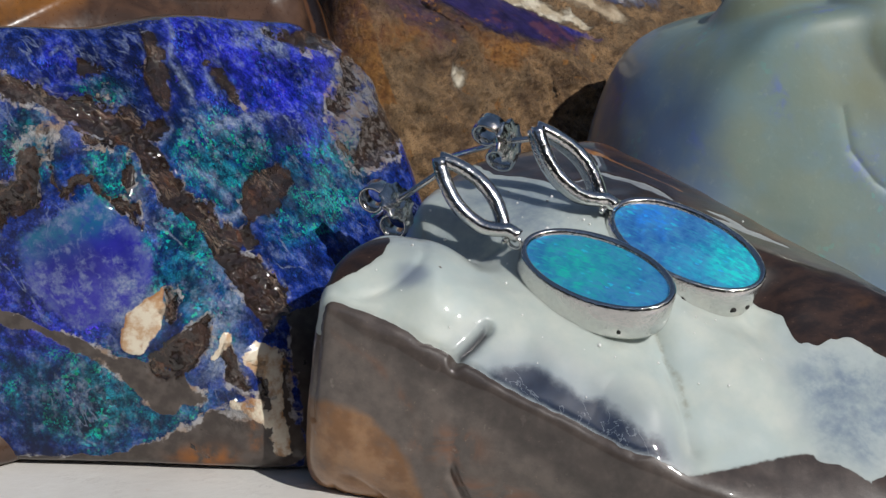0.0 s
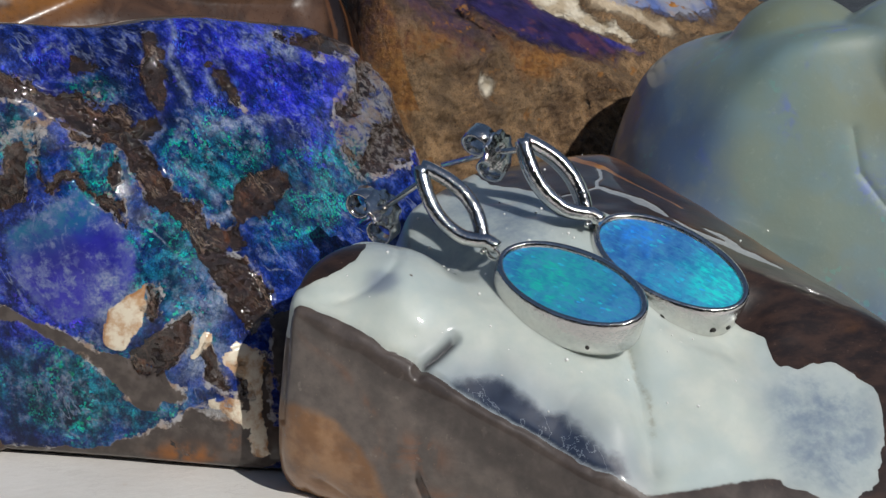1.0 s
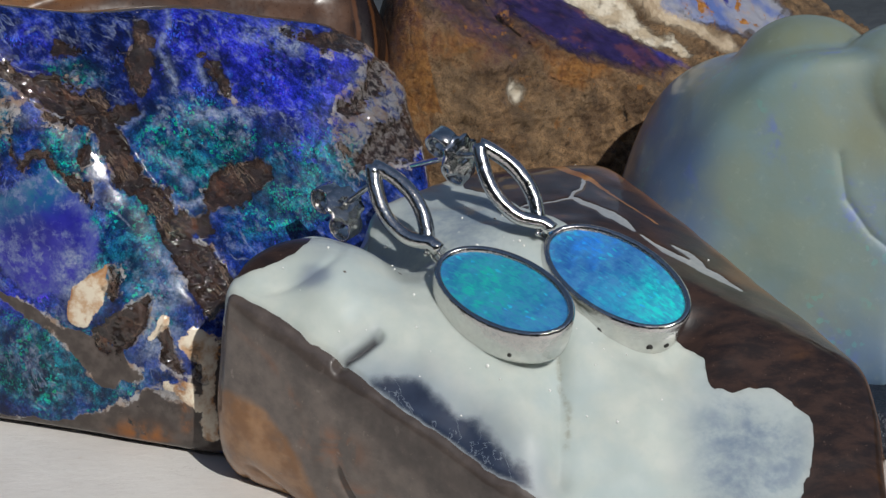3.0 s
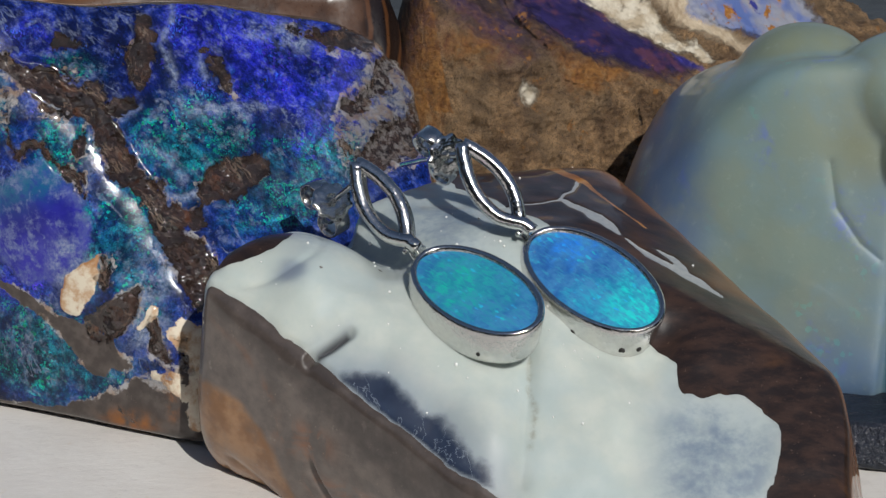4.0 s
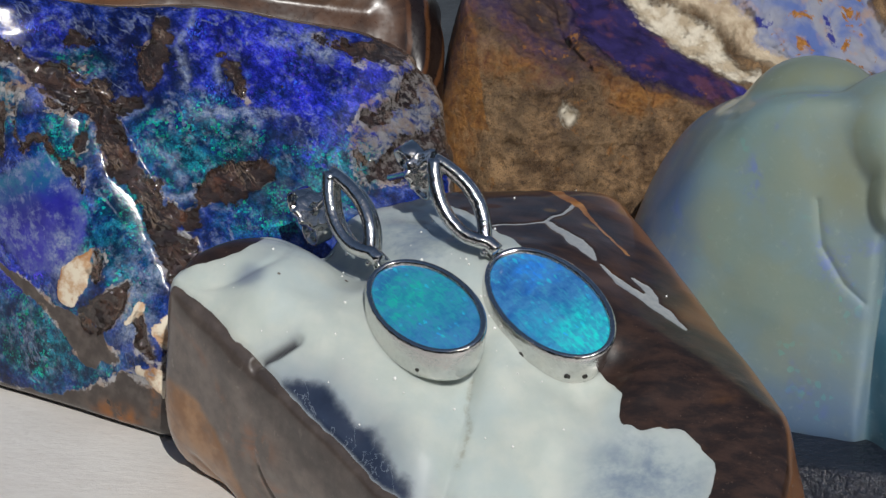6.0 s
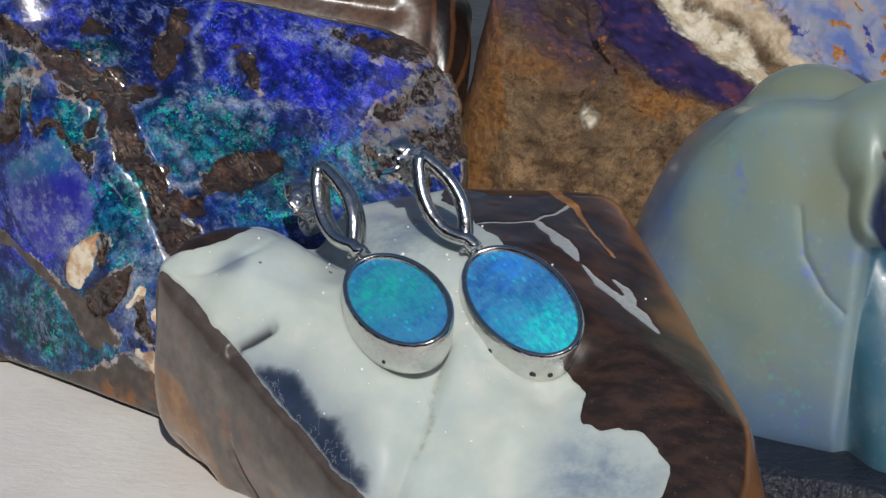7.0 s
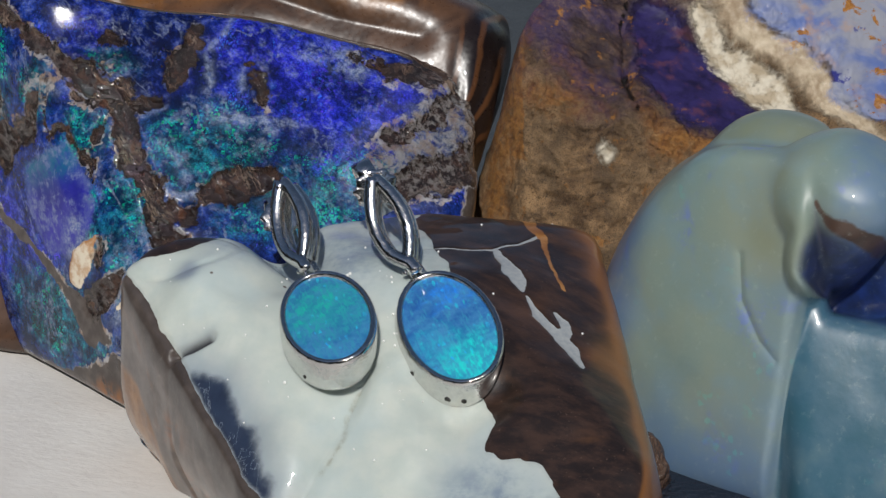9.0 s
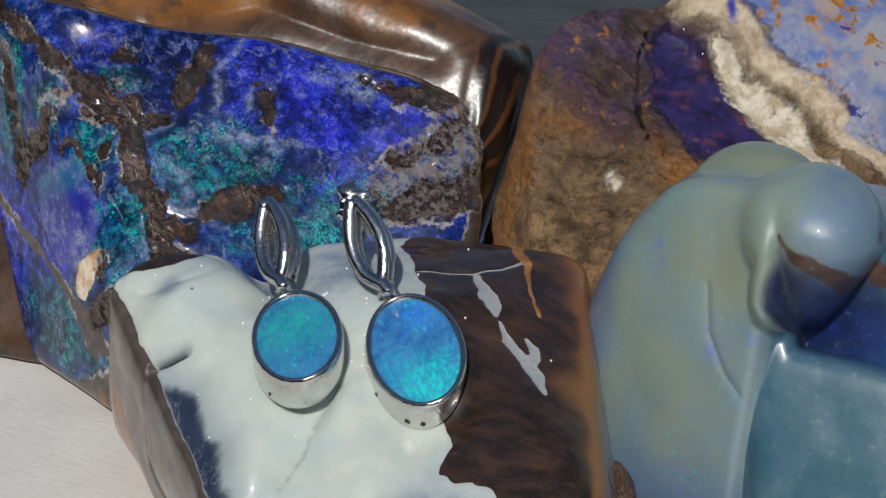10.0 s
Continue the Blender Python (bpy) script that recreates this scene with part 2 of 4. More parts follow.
def pale_opal():
    w = Web("pale_opal_on_ironstone")
    iron, indigo, ice, vein = w.attr("iron"), w.attr("indigo"), w.attr("ice"), w.attr("vein")
    wide, mid, fine = w.noise(1.6, 4), w.noise(5, 5), w.noise(30, 5)
    milk = w.mix(w.step(mid, 0.35, 0.7), (0.50, 0.555, 0.515), (0.575, 0.61, 0.555))
    milk = w.mix(w.mul(w.step(wide, 0.45, 0.7), 0.45), milk, (0.44, 0.54, 0.56))
    milk = w.mix(w.mul(w.step(w.noise(22, 6, 0.7), 0.5, 0.75), 0.10), milk, (0.36, 0.42, 0.42))
    milk = w.mix(w.mul(ice, w.step(mid, 0.25, 0.6, 0.6, 1.0)), milk, w.mix(w.step(w.math("ADD", w.mul(w.noise(2.2, 5, 0.6, 0.5), 0.75), w.mul(w.noise(22, 4), 0.25)), 0.38, 0.62), (0.20, 0.26, 0.33), (0.38, 0.44, 0.46)))
    milk = w.mix(w.mul(w.attr("smoke"), 0.8), milk, (0.16, 0.20, 0.28))
    milk = w.mix(w.attr("slit"), milk, (0.035, 0.035, 0.042))
    milk = w.mix(w.mul(w.attr("seam"), w.step(w.noise(12, 5, 0.7), 0.42, 0.62, 0.1, 0.6)), milk, (0.26, 0.24, 0.17))
    ragged = w.mul(w.math("SUBTRACT", w.noise(14, 6, 0.65), 0.5), 0.45)
    ink = w.step(w.math("ADD", indigo, w.mul(ragged, 0.9)), 0.34, 0.86)
    milk = w.mix(ink, milk, w.mix(mid, (0.008, 0.013, 0.035), (0.035, 0.055, 0.10)))
    crack = w.step(w.noise(2.4, 5, 0.6, 0.7, None, True), 0.003, 0.016, 1.0, 0.0)
    milk = w.mix(w.mul(w.mul(crack, w.step(indigo, 0.15, 0.4)), 0.38), milk, (0.35, 0.40, 0.46))
    brown = w.mix(w.step(w.noise(5, 7, 0.65, 0.2, (1, 2.4, 1, 0, 0, 35)), 0.36, 0.68), (0.016, 0.010, 0.008), (0.046, 0.025, 0.017))
    brown = w.mix(w.mul(w.step(w.noise(2.2, 5, 0.6, 0.4), 0.56, 0.74), 0.6), brown, (0.105, 0.048, 0.020))
    brown = w.mix(w.mul(w.step(w.noise(40, 4, 0.6), 0.64, 0.72), 0.4), brown, (0.17, 0.11, 0.08))
    side = w.attr("side")
    tan = w.mix(w.step(w.noise(6, 5, 0.6), 0.3, 0.7), (0.095, 0.079, 0.070), (0.165, 0.134, 0.116))
    od = w.math("ADD", w.attr("ochre_d"), w.mul(w.math("SUBTRACT", w.noise(3, 5, 0.6), 0.5), 0.14))
    tan = w.mix(w.mul(w.step(od, 0.02, -0.05), w.step(w.noise(5, 6, 0.65), 0.30, 0.55, 0.6, 1.0)), tan, w.mix(w.step(w.noise(3.5, 5), 0.40, 0.62), (0.22, 0.105, 0.042), (0.36, 0.20, 0.10)))
    tan = w.mix(w.mul(w.attr("ochre"), w.step(w.noise(4, 5, 0.6, 0.8), 0.40, 0.62, 0.0, 0.7)), tan, (0.26, 0.10, 0.04))
    tan = w.mix(w.mul(w.step(w.noise(34, 4), 0.66, 0.72), 0.5), tan, (0.26, 0.20, 0.15))
    tan = w.mix(w.mul(w.step(w.noise(11, 4), 0.66, 0.74), 0.4), tan, (0.30, 0.26, 0.22))
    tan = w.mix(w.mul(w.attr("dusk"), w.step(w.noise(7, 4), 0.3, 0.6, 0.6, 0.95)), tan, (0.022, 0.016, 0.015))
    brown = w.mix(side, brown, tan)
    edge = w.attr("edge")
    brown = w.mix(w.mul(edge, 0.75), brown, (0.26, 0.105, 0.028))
    vn = w.step(w.math("ADD", vein, w.mul(ragged, 1.7)), 0.38, 0.60)
    brown = w.mix(vn, brown, w.mix(fine, (0.22, 0.25, 0.28), (0.46, 0.47, 0.46)))
    brown = w.mix(w.step(w.math("ADD", w.attr("rust"), w.mul(ragged, 1.4)), 0.40, 0.64), brown, w.mix(w.step(mid, 0.35, 0.65), (0.22, 0.085, 0.020), (0.42, 0.20, 0.06)))
    ir = w.step(w.math("ADD", iron, w.mul(ragged, 0.5)), 0.44, 0.56)
    col = w.mix(ir, milk, brown)
    col = w.mix(w.mul(w.step(w.cells(5, "Distance"), 0.10, 0.05), w.step(w.sep(w.cells(5), 0), 0.95, 0.96)), col, (0.09, 0.06, 0.04))
    w.bump(w.math("ADD", w.mul(mid, 0.12), w.mul(w.noise(60, 4), w.blend(ir, 0.006, 0.06))), 0.018)
    return w.done(col, w.blend(ir, 0.45, 0.40), coat=0.8, spec=0.3, sss=w.blend(ir, 0.55, 0.0), reach=0.09)


def carved_material():
    w = Web("carved_opal")
    wide, mid = w.noise(0.9, 4), w.noise(3.2, 5)
    col = w.mix(w.step(wide, 0.35, 0.65), (0.192, 0.274, 0.250), (0.248, 0.296, 0.226))
    col = w.mix(w.mul(w.step(mid, 0.45, 0.7), 0.5), col, (0.19, 0.30, 0.345))
    col = w.mix(w.mul(w.attr("blue"), w.step(mid, 0.25, 0.6, 0.45, 1.0)), col, (0.105, 0.185, 0.32))
    flash = w.mul(w.step(w.noise(2.2, 3), 0.56, 0.70), w.step(w.noise(13, 5, 0.65), 0.44, 0.62))
    col = w.mix(w.mul(flash, 0.32), col, (0.09, 0.12, 0.75))
    green = w.mul(w.step(w.sep(w.cells(26), 0), 0.84, 0.9), w.step(w.noise(2, 3), 0.55, 0.68))
    col = w.mix(w.mul(green, 0.22), col, (0.05, 0.55, 0.50))
    # olive tint of the cap, with shade beside the ridge painted in
    col = w.mix(w.mul(w.attr("olive"), 0.8), col, (0.20, 0.20, 0.085))
    col = w.mix(w.mul(w.attr("teal"), w.step(mid, 0.25, 0.65, 0.6, 0.95)), col, (0.032, 0.105, 0.145))
    inner = w.mix(w.step(w.noise(2.0, 5, 0.6), 0.38, 0.62), (0.006, 0.012, 0.045), (0.014, 0.034, 0.17))
    col = w.mix(w.attr("hollow"), col, inner)
    ragged = w.mul(w.math("SUBTRACT", w.noise(8, 5), 0.5), 0.5)
    col = w.mix(w.step(w.math("ADD", w.attr("brown"), ragged), 0.4, 0.6), col, w.mix(w.noise(9, 5), (0.02, 0.012, 0.01), (0.12, 0.055, 0.03)))
    w.bump(w.math("ADD", w.mul(mid, .4), w.mul(w.noise(24, 3), 0.05)), 0.012)
    haze = w.noise(14, 6, 0.7)
    col = w.mix(w.mul(w.step(haze, 0.55, 0.75), 0.22), col, (0.42, 0.48, 0.44))
    return w.done(col, w.blend(w.attr("teal"), 0.50, 0.34), coat=0.5, sss=0.30, reach=0.08, spec=w.blend(w.attr("teal"), 0.95, 0.4))


def rough_boulder():
    w = Web("rough_ironstone")
    a, b, c = w.noise(5, 7, 0.68, 0.3), w.noise(19, 6, 0.72), w.noise(1.8, 5, 0.6, 0.8)
    scratch = w.math("MAXIMUM", w.step(w.noise(9, 5, 0.6, 0.5, (1, 6, 1, 0, 0, 35)), 0.60, 0.68), w.step(w.noise(8, 5, 0.6, 0.5, (5, 1, 1, 0, 0, 20)), 0.62, 0.70))
    col = w.mix(w.step(a, 0.34, 0.66), (0.110, 0.062, 0.030), (0.390, 0.240, 0.118))
    col = w.mix(w.mul(w.step(c, 0.42, 0.62), 0.55), col, (0.150, 0.102, 0.058))
    col = w.mix(w.mul(scratch, 0.45), col, (0.30, 0.20, 0.11))
    col = w.mix(w.mul(w.step(b, 0.46, 0.30), 0.75), col, (0.014, 0.009, 0.007))
    col = w.mix(w.mul(w.step(w.noise(55, 3, 0.6), 0.64, 0.70), 0.55), col, (0.36, 0.27, 0.17))
    grit = w.noise(85, 4, 0.7)
    col = w.mix(w.step(grit, 0.50, 0.34, 0.0, 0.8), col, (0.022, 0.013, 0.008))
    col = w.mix(w.step(grit, 0.58, 0.72, 0.0, 0.5), col, (0.42, 0.31, 0.19))
    rag = w.math("ADD", w.mul(w.math("SUBTRACT", w.noise(3.2, 7, 0.70, 0.5), 0.5), 0.55), w.mul(w.math("SUBTRACT", b, 0.5), 0.22))
    rust = w.mix(w.step(b, 0.35, 0.65), (0.20, 0.075, 0.016), (0.40, 0.185, 0.045))
    col = w.mix(w.mul(w.step(w.math("ADD", w.attr("ochre_d"), rag), 0.08, -0.08), w.step(w.noise(11, 6, 0.7), 0.32, 0.55, 0.25, 0.95)), col, rust)
    # purple glaze: soft borders, darker and browner away from its middle
    purple = w.mix(w.step(a, 0.32, 0.66), (0.010, 0.007, 0.036), (0.028, 0.021, 0.100))
    purple = w.mix(w.mul(w.step(w.noise(4, 5, 0.6), 0.52, 0.66), 0.55), purple, (0.13, 0.045, 0.055))
    pd = w.math("ADD", w.attr("purple_d"), w.mul(rag, 0.55))
    pu = w.step(pd, 0.07, -0.07)
    dusk = w.mul(w.step(w.math("ADD", w.attr("dusk_d"), rag), 0.22, -0.22), 0.92)
    col = w.mix(w.mul(dusk, w.step(w.noise(14, 6, 0.72), 0.40, 0.64, 1.0, 0.72)), col, w.mix(w.step(w.noise(2.5, 4), 0.42, 0.6), (0.022, 0.013, 0.022), (0.030, 0.020, 0.075)))
    col = w.mix(pu, col, purple)
    col = w.mix(w.mul(w.mul(w.step(w.noise(6, 6, 0.72), 0.60, 0.66), w.step(pd, -0.25, 0.02)), 0.85), col, rust)
    crack = w.mul(w.step(w.math("ADD", w.attr("crack_d"), w.mul(rag, 0.16)), 0.006, -0.012), w.step(w.noise(7, 5, 0.7), 0.42, 0.52))
    cd = w.math("ADD", w.attr("cream_d"), w.mul(rag, 0.45))
    cr = w.mul(w.step(cd, 0.03, -0.03), w.step(w.noise(6, 6, 0.7), 0.26, 0.42, 0.45, 1.0))
    col = w.mix(cr, col, w.mix(w.step(w.noise(7, 5), 0.36, 0.6), (0.44, 0.36, 0.25), (0.66, 0.60, 0.48)))
    honey = w.step(w.math("ADD", w.attr("honey_d"), w.mul(rag, 0.3)), 0.05, -0.05)
    col = w.mix(honey, col, w.mix(w.step(a, 0.3, 0.7), (0.30, 0.22, 0.14), (0.56, 0.47, 0.34)))
    pastel = w.mix(w.step(w.noise(2.6, 4, 0.55, 0.5), 0.36, 0.62), (0.10, 0.15, 0.36), (0.27, 0.28, 0.33))
    pastel = w.mix(w.mul(w.step(w.noise(3.4, 4), 0.52, 0.66), 0.8), pastel, (0.36, 0.25, 0.20))
    pastel = w.mix(w.step(w.noise(5, 6, 0.65, 0.4), 0.57, 0.62), pastel, rust)
    pastel = w.mix(w.step(w.noise(4.1, 5, 0.6), 0.63, 0.68), pastel, (0.035, 0.040, 0.22))
    op = w.step(w.math("ADD", w.attr("pastel_d"), w.mul(rag, 0.5)), 0.04, -0.04)
    col = w.mix(op, col, pastel)
    col = w.mix(w.step(w.math("ADD", w.attr("drop_d"), w.mul(rag, 0.16)), 0.03, -0.03), col, w.mix(a, (0.02, 0.02, 0.20), (0.07, 0.06, 0.36)))
    col = w.mix(crack, col, (0.010, 0.007, 0.006))
    smooth = w.math("MAXIMUM", w.math("MAXIMUM", pu, w.mul(dusk, 0.6)), w.math("MAXIMUM", w.math("MAXIMUM", op, honey), w.mul(cr, 0.7)))
    h = w.math("ADD", w.mul(b, 0.7), w.math("ADD", w.mul(a, 0.8), w.math("ADD", w.mul(grit, 0.22), w.mul(scratch, 0.2))))
    w.bump(w.math("SUBTRACT", w.mul(h, w.blend(smooth, 1.0, 0.06)), w.mul(crack, 1.2)), 0.05)
    return w.done(col, w.blend(smooth, 0.60, 0.50), coat=w.mul(smooth, 0.06), spec=w.blend(smooth, 0.5, 0.22))


def polished_brown():
    w = Web("polished_ironstone")
    x, z = w.xyz(0), w.xyz(2)
    bands = w.mul(w.math("SINE", w.math("ADD", w.mul(w.attr("band"), 46.0), w.mul(w.noise(1.8, 4), 5.0))), 0.5)
    body = w.mix(w.step(w.noise(2.2, 5, 0.6, 1.0), 0.35, 0.65), (0.038, 0.020, 0.013), (0.095, 0.050, 0.030))
    gold = w.mul(w.attr("amber"), w.step(w.noise(2.4, 5, 0.6, 0.4), 0.34, 0.6))
    body = w.mix(w.mul(gold, 0.9), body, w.mix(w.noise(6, 4), (0.20, 0.070, 0.010), (0.36, 0.150, 0.028)))
    end = w.attr("end")
    striped = w.mix(w.step(bands, 0.18, 0.49), (0.012, 0.007, 0.006), (0.090, 0.036, 0.014))
    col = w.mix(end, body, striped)
    col = w.mix(w.mul(w.step(w.noise(40, 4), 0.66, 0.74), 0.5), col, (0.14, 0.09, 0.06))
    w.bump(w.math("ADD", w.mul(w.noise(3, 3), 0.6), w.mul(bands, w.mul(end, 0.25))), 0.02)
    return w.done(col, w.step(w.noise(30, 4), 0.3, 0.7, 0.27, 0.35), coat=0.05, spec=0.52)


def silver():
    w = Web("polished_silver")
    n = w.noise(28, 4)
    w.bump(w.math("ADD", w.math("ADD", n, w.mul(w.noise(12, 3), 1.6)), w.mul(w.noise(90, 3), 0.3)), 0.004)
    return w.done(w.mix(n, (0.58, 0.57, 0.55), (0.80, 0.79, 0.77)), w.step(w.noise(60, 4), 0.35, 0.7, 0.05, 0.15), metal=1.0)


def doublet(name, patches, flecks):
    w = Web(name)
    mid, fine = w.noise(4, 4, 0.6), w.noise(17, 5, 0.65, 0.5)
    col = w.mix(w.step(w.math("ADD", w.mul(mid, 0.7), w.mul(fine, 0.3)), 0.36, 0.64), (0.022, 0.12, 0.38), (0.06, 0.25, 0.52))
    streak = w.step(w.noise(7, 6, 0.65, 0.3, (1, 4.5, 1, 0, 0, 25)), 0.48, 0.66)
    col = w.mix(w.mul(streak, 0.5), col, (0.05, 0.36, 0.52))
    thin = w.step(w.noise(16, 5, 0.65, 0.2, (1, 6, 1, 0, 0, -20)), 0.56, 0.68)
    col = w.mix(w.mul(thin, 0.4), col, (0.02, 0.09, 0.42))
    cell = w.cells(21, stretch=(1.0, 2.4, 1.0))
    for x, y, r, colour, weight in patches:
        k = w.mul(w.spot(x, y, r, r * 0.75, 0.5), w.step(w.math("ADD", w.math("ADD", w.mul(fine, 0.6), w.mul(streak, 0.3)), w.mul(w.sep(cell, 1), 0.3)), 0.36, 0.80, 0.35, 1.0))
        col = w.mix(w.mul(k, weight), col, colour)
    lit = w.mul(w.step(w.sep(cell, 0), flecks - 0.08, flecks + 0.06), w.step(w.noise(5, 5, 0.65), 0.50, 0.62))
    col = w.mix(w.mul(lit, 0.75), col, w.mix(w.sep(cell, 1), (0.02, 0.62, 0.60), (0.03, 0.35, 0.95)))
    w.bump(w.noise(8, 3), 0.002)
    return w.done(col, 0.12, coat=0.9)


def white_board():
    w = Web("white_painted_board")
    a, b = w.noise(0.9, 5, 0.6), w.noise(8, 6, 0.65, 0.2, (1, 2.2, 1))
    col = w.mix(w.step(a, 0.3, 0.7), (0.66, 0.63, 0.59), (0.74, 0.72, 0.68))
    col = w.mix(w.mul(w.step(b, 0.50, 0.70), 0.22), col, (0.60, 0.56, 0.51))
    hair = w.step(w.noise(5, 6, 0.7, 1.2, (1, 2.6, 1, 0, 0, -12), True), 0.012, 0.03, 1.0, 0.0)
    col = w.mix(w.mul(hair, w.mul(w.step(w.noise(2.5, 3), 0.52, 0.62), 0.35)), col, (0.40, 0.37, 0.34))
    stain = w.mul(w.step(w.noise(3.3, 3), 0.69, 0.76), 0.45)
    col = w.mix(stain, col, (0.52, 0.36, 0.20))
    d = w.cells(1.15, "Distance")
    pick = w.step(w.sep(w.cells(1.15), 0), 0.45, 0.46)
    col = w.mix(w.mul(w.step(d, 0.045, 0.030), pick), col, (0.05, 0.04, 0.035))
    w.bump(w.math("ADD", w.mul(a, 0.6), w.mul(b, 0.25)), 0.02)
    return w.done(col, 0.6)


def plain(name, colour, rough, scale=1.0):
    w = Web(name)
    n = w.noise(scale, 5, 0.6)
    dark = tuple(c * 0.7 for c in colour)
    w.bump(w.noise(scale * 6, 4), 0.05)
    return w.done(w.mix(w.step(n, 0.3, 0.7), dark, colour), rough)


# ---------------------------------------------------------------- numbers for shapes
def lattice(p, seed):
    """Smooth noise in -1..1 at points p."""
    i = np.floor(p).astype(np.int64)
    f = p - i
    f = f * f * f * (f * (f * 6 - 15) + 10)
    out = np.zeros(len(p))
    for cx in (0, 1):
        for cy in (0, 1):
            for cz in (0, 1):
                h = (i[:, 0] + cx) * 374761393 + (i[:, 1] + cy) * 668265263 + (i[:, 2] + cz) * 2147483647 + seed * 974634777
                h = (h ^ (h >> 13)) * 1274126177
                h = ((h ^ (h >> 16)) & 0xFFFF) / 32767.5 - 1
                out += h * (f[:, 0] if cx else 1 - f[:, 0]) * (f[:, 1] if cy else 1 - f[:, 1]) * (f[:, 2] if cz else 1 - f[:, 2])
    return out


def fbm(p, scale, octaves=4, seed=0, gain=0.5):
    total, amp = np.zeros(len(p)), 1.0
    for k in range(octaves):
        total += amp * lattice(p * scale * 2 ** k + 17.3 * k, seed + k)
        amp *= gain
    return total


def line(u, v, points):
    """Distance to a broken line of (u, v, half width), less the width: negative inside."""
    best = np.full(len(u), 1e9)
    for (u0, v0, w0), (u1, v1, w1) in zip(points, points[1:]):
        du, dv = u1 - u0, v1 - v0
        k = np.clip(((u - u0) * du + (v - v0) * dv) / (du * du + dv * dv + 1e-12), 0, 1)
        best = np.minimum(best, np.hypot(u - u0 - k * du, v - v0 - k * dv) - (w0 + k * (w1 - w0)))
    return best


def swell(u, v, points, width):
    """A soft bank along a broken line."""
    return np.exp(-(line(u, v, [(a, b, 0) for a, b in points]) / width) ** 2)


def patch(u, v, cu, cv, ru, rv, turn=0.0):
    """Rough distance to an ellipse: negative inside."""
    c, s = math.cos(radians(turn)), math.sin(radians(turn))
    a, b = (u - cu) * c + (v - cv) * s, -(u - cu) * s + (v - cv) * c
    return (np.sqrt((a / ru) ** 2 + (b / rv) ** 2) - 1) * min(ru, rv)


def hull(u, v, points):
    """Distance to a convex outline given anticlockwise: negative inside."""
    out = np.full(len(u), -1e9)
    for (u0, v0), (u1, v1) in zip(points, points[1:] + points[:1]):
        n = math.hypot(u1 - u0, v1 - v0)
        out = np.maximum(out, ((v1 - v0) * (u - u0) - (u1 - u0) * (v - v0)) / n)
    return out


def soft(d, width):
    """1 inside, 0 outside, over a border of that width."""
    return 1 / (1 + np.exp(np.clip(d / width * 4, -40, 40)))


def glow(u, v, spots):
    out = np.zeros(len(u))
    for cu, cv, ru, rv, turn in spots:
        out = np.maximum(out, soft(patch(u, v, cu, cv, ru, rv, turn), min(ru, rv) * 0.9))
    return out

# ---------------------------------------------------------------- shapes
def cube_sphere(n):
    """Unit directions and quads of a sphere made of six n x n grids."""
    a = np.tan(np.linspace(-math.pi / 4, math.pi / 4, n + 1))
    u, v = np.meshgrid(a, a, indexing="ij")
    one, points, quads = np.ones_like(u), [], []
    idx = np.arange((n + 1) ** 2).reshape(n + 1, n + 1)
    q = np.stack([idx[:-1, :-1], idx[1:, :-1], idx[1:, 1:], idx[:-1, 1:]], -1).reshape(-1, 4)
    for k, side in enumerate([(one, u, v), (-one, v, u), (v, one, u), (u, -one, v), (u, v, one), (v, u, -one)]):
        points.append(np.stack(side, -1).reshape(-1, 3))
        quads.append(q + k * (n + 1) ** 2)
    points, quads = np.concatenate(points), np.concatenate(quads)
    _, first, back_to = np.unique(np.round(points * 1e6).astype(np.int64), axis=0, return_index=True, return_inverse=True)
    points = points[first]
    return points / np.linalg.norm(points, axis=1, keepdims=True), back_to.reshape(-1)[quads]


def lump(centre, planes, p, d):
    """A convex body with rounded edges: planes are (normal, a point on it); a high p gives sharp edges."""
    c = np.array(centre, float)
    total = np.zeros(len(d))
    for n, at in planes:
        n = np.array(n, float) / np.linalg.norm(n)
        h = n @ (np.array(at, float) - c)
        total += np.maximum(d @ n, 0) ** p / h ** p
    return c + d * (total ** (-1 / p))[:, None]


def normals(co, quads):
    a = np.cross(co[quads[:, 2]] - co[quads[:, 0]], co[quads[:, 3]] - co[quads[:, 1]])
    out = np.zeros_like(co)
    for k in range(4):
        for j in range(3):
            out[:, j] += np.bincount(quads[:, k], a[:, j], len(co))
    return out / (np.linalg.norm(out, axis=1, keepdims=True) + 1e-12)


def mesh_of(name, co, quads, layers=None):
    me = bpy.data.meshes.new(name)
    me.vertices.add(len(co))
    me.vertices.foreach_set("co", (co * CM).ravel().astype(np.float32))
    me.loops.add(quads.size)
    me.loops.foreach_set("vertex_index", quads.ravel().astype(np.int32))
    me.polygons.add(len(quads))
    me.polygons.foreach_set("loop_start", np.arange(0, quads.size, 4, dtype=np.int32))
    me.polygons.foreach_set("use_smooth", np.ones(len(quads), bool))
    me.update(calc_edges=True)
    for key, values in (layers or {}).items():
        me.attributes.new(key, "FLOAT", "POINT").data.foreach_set("value", values.astype(np.float32))
    return me



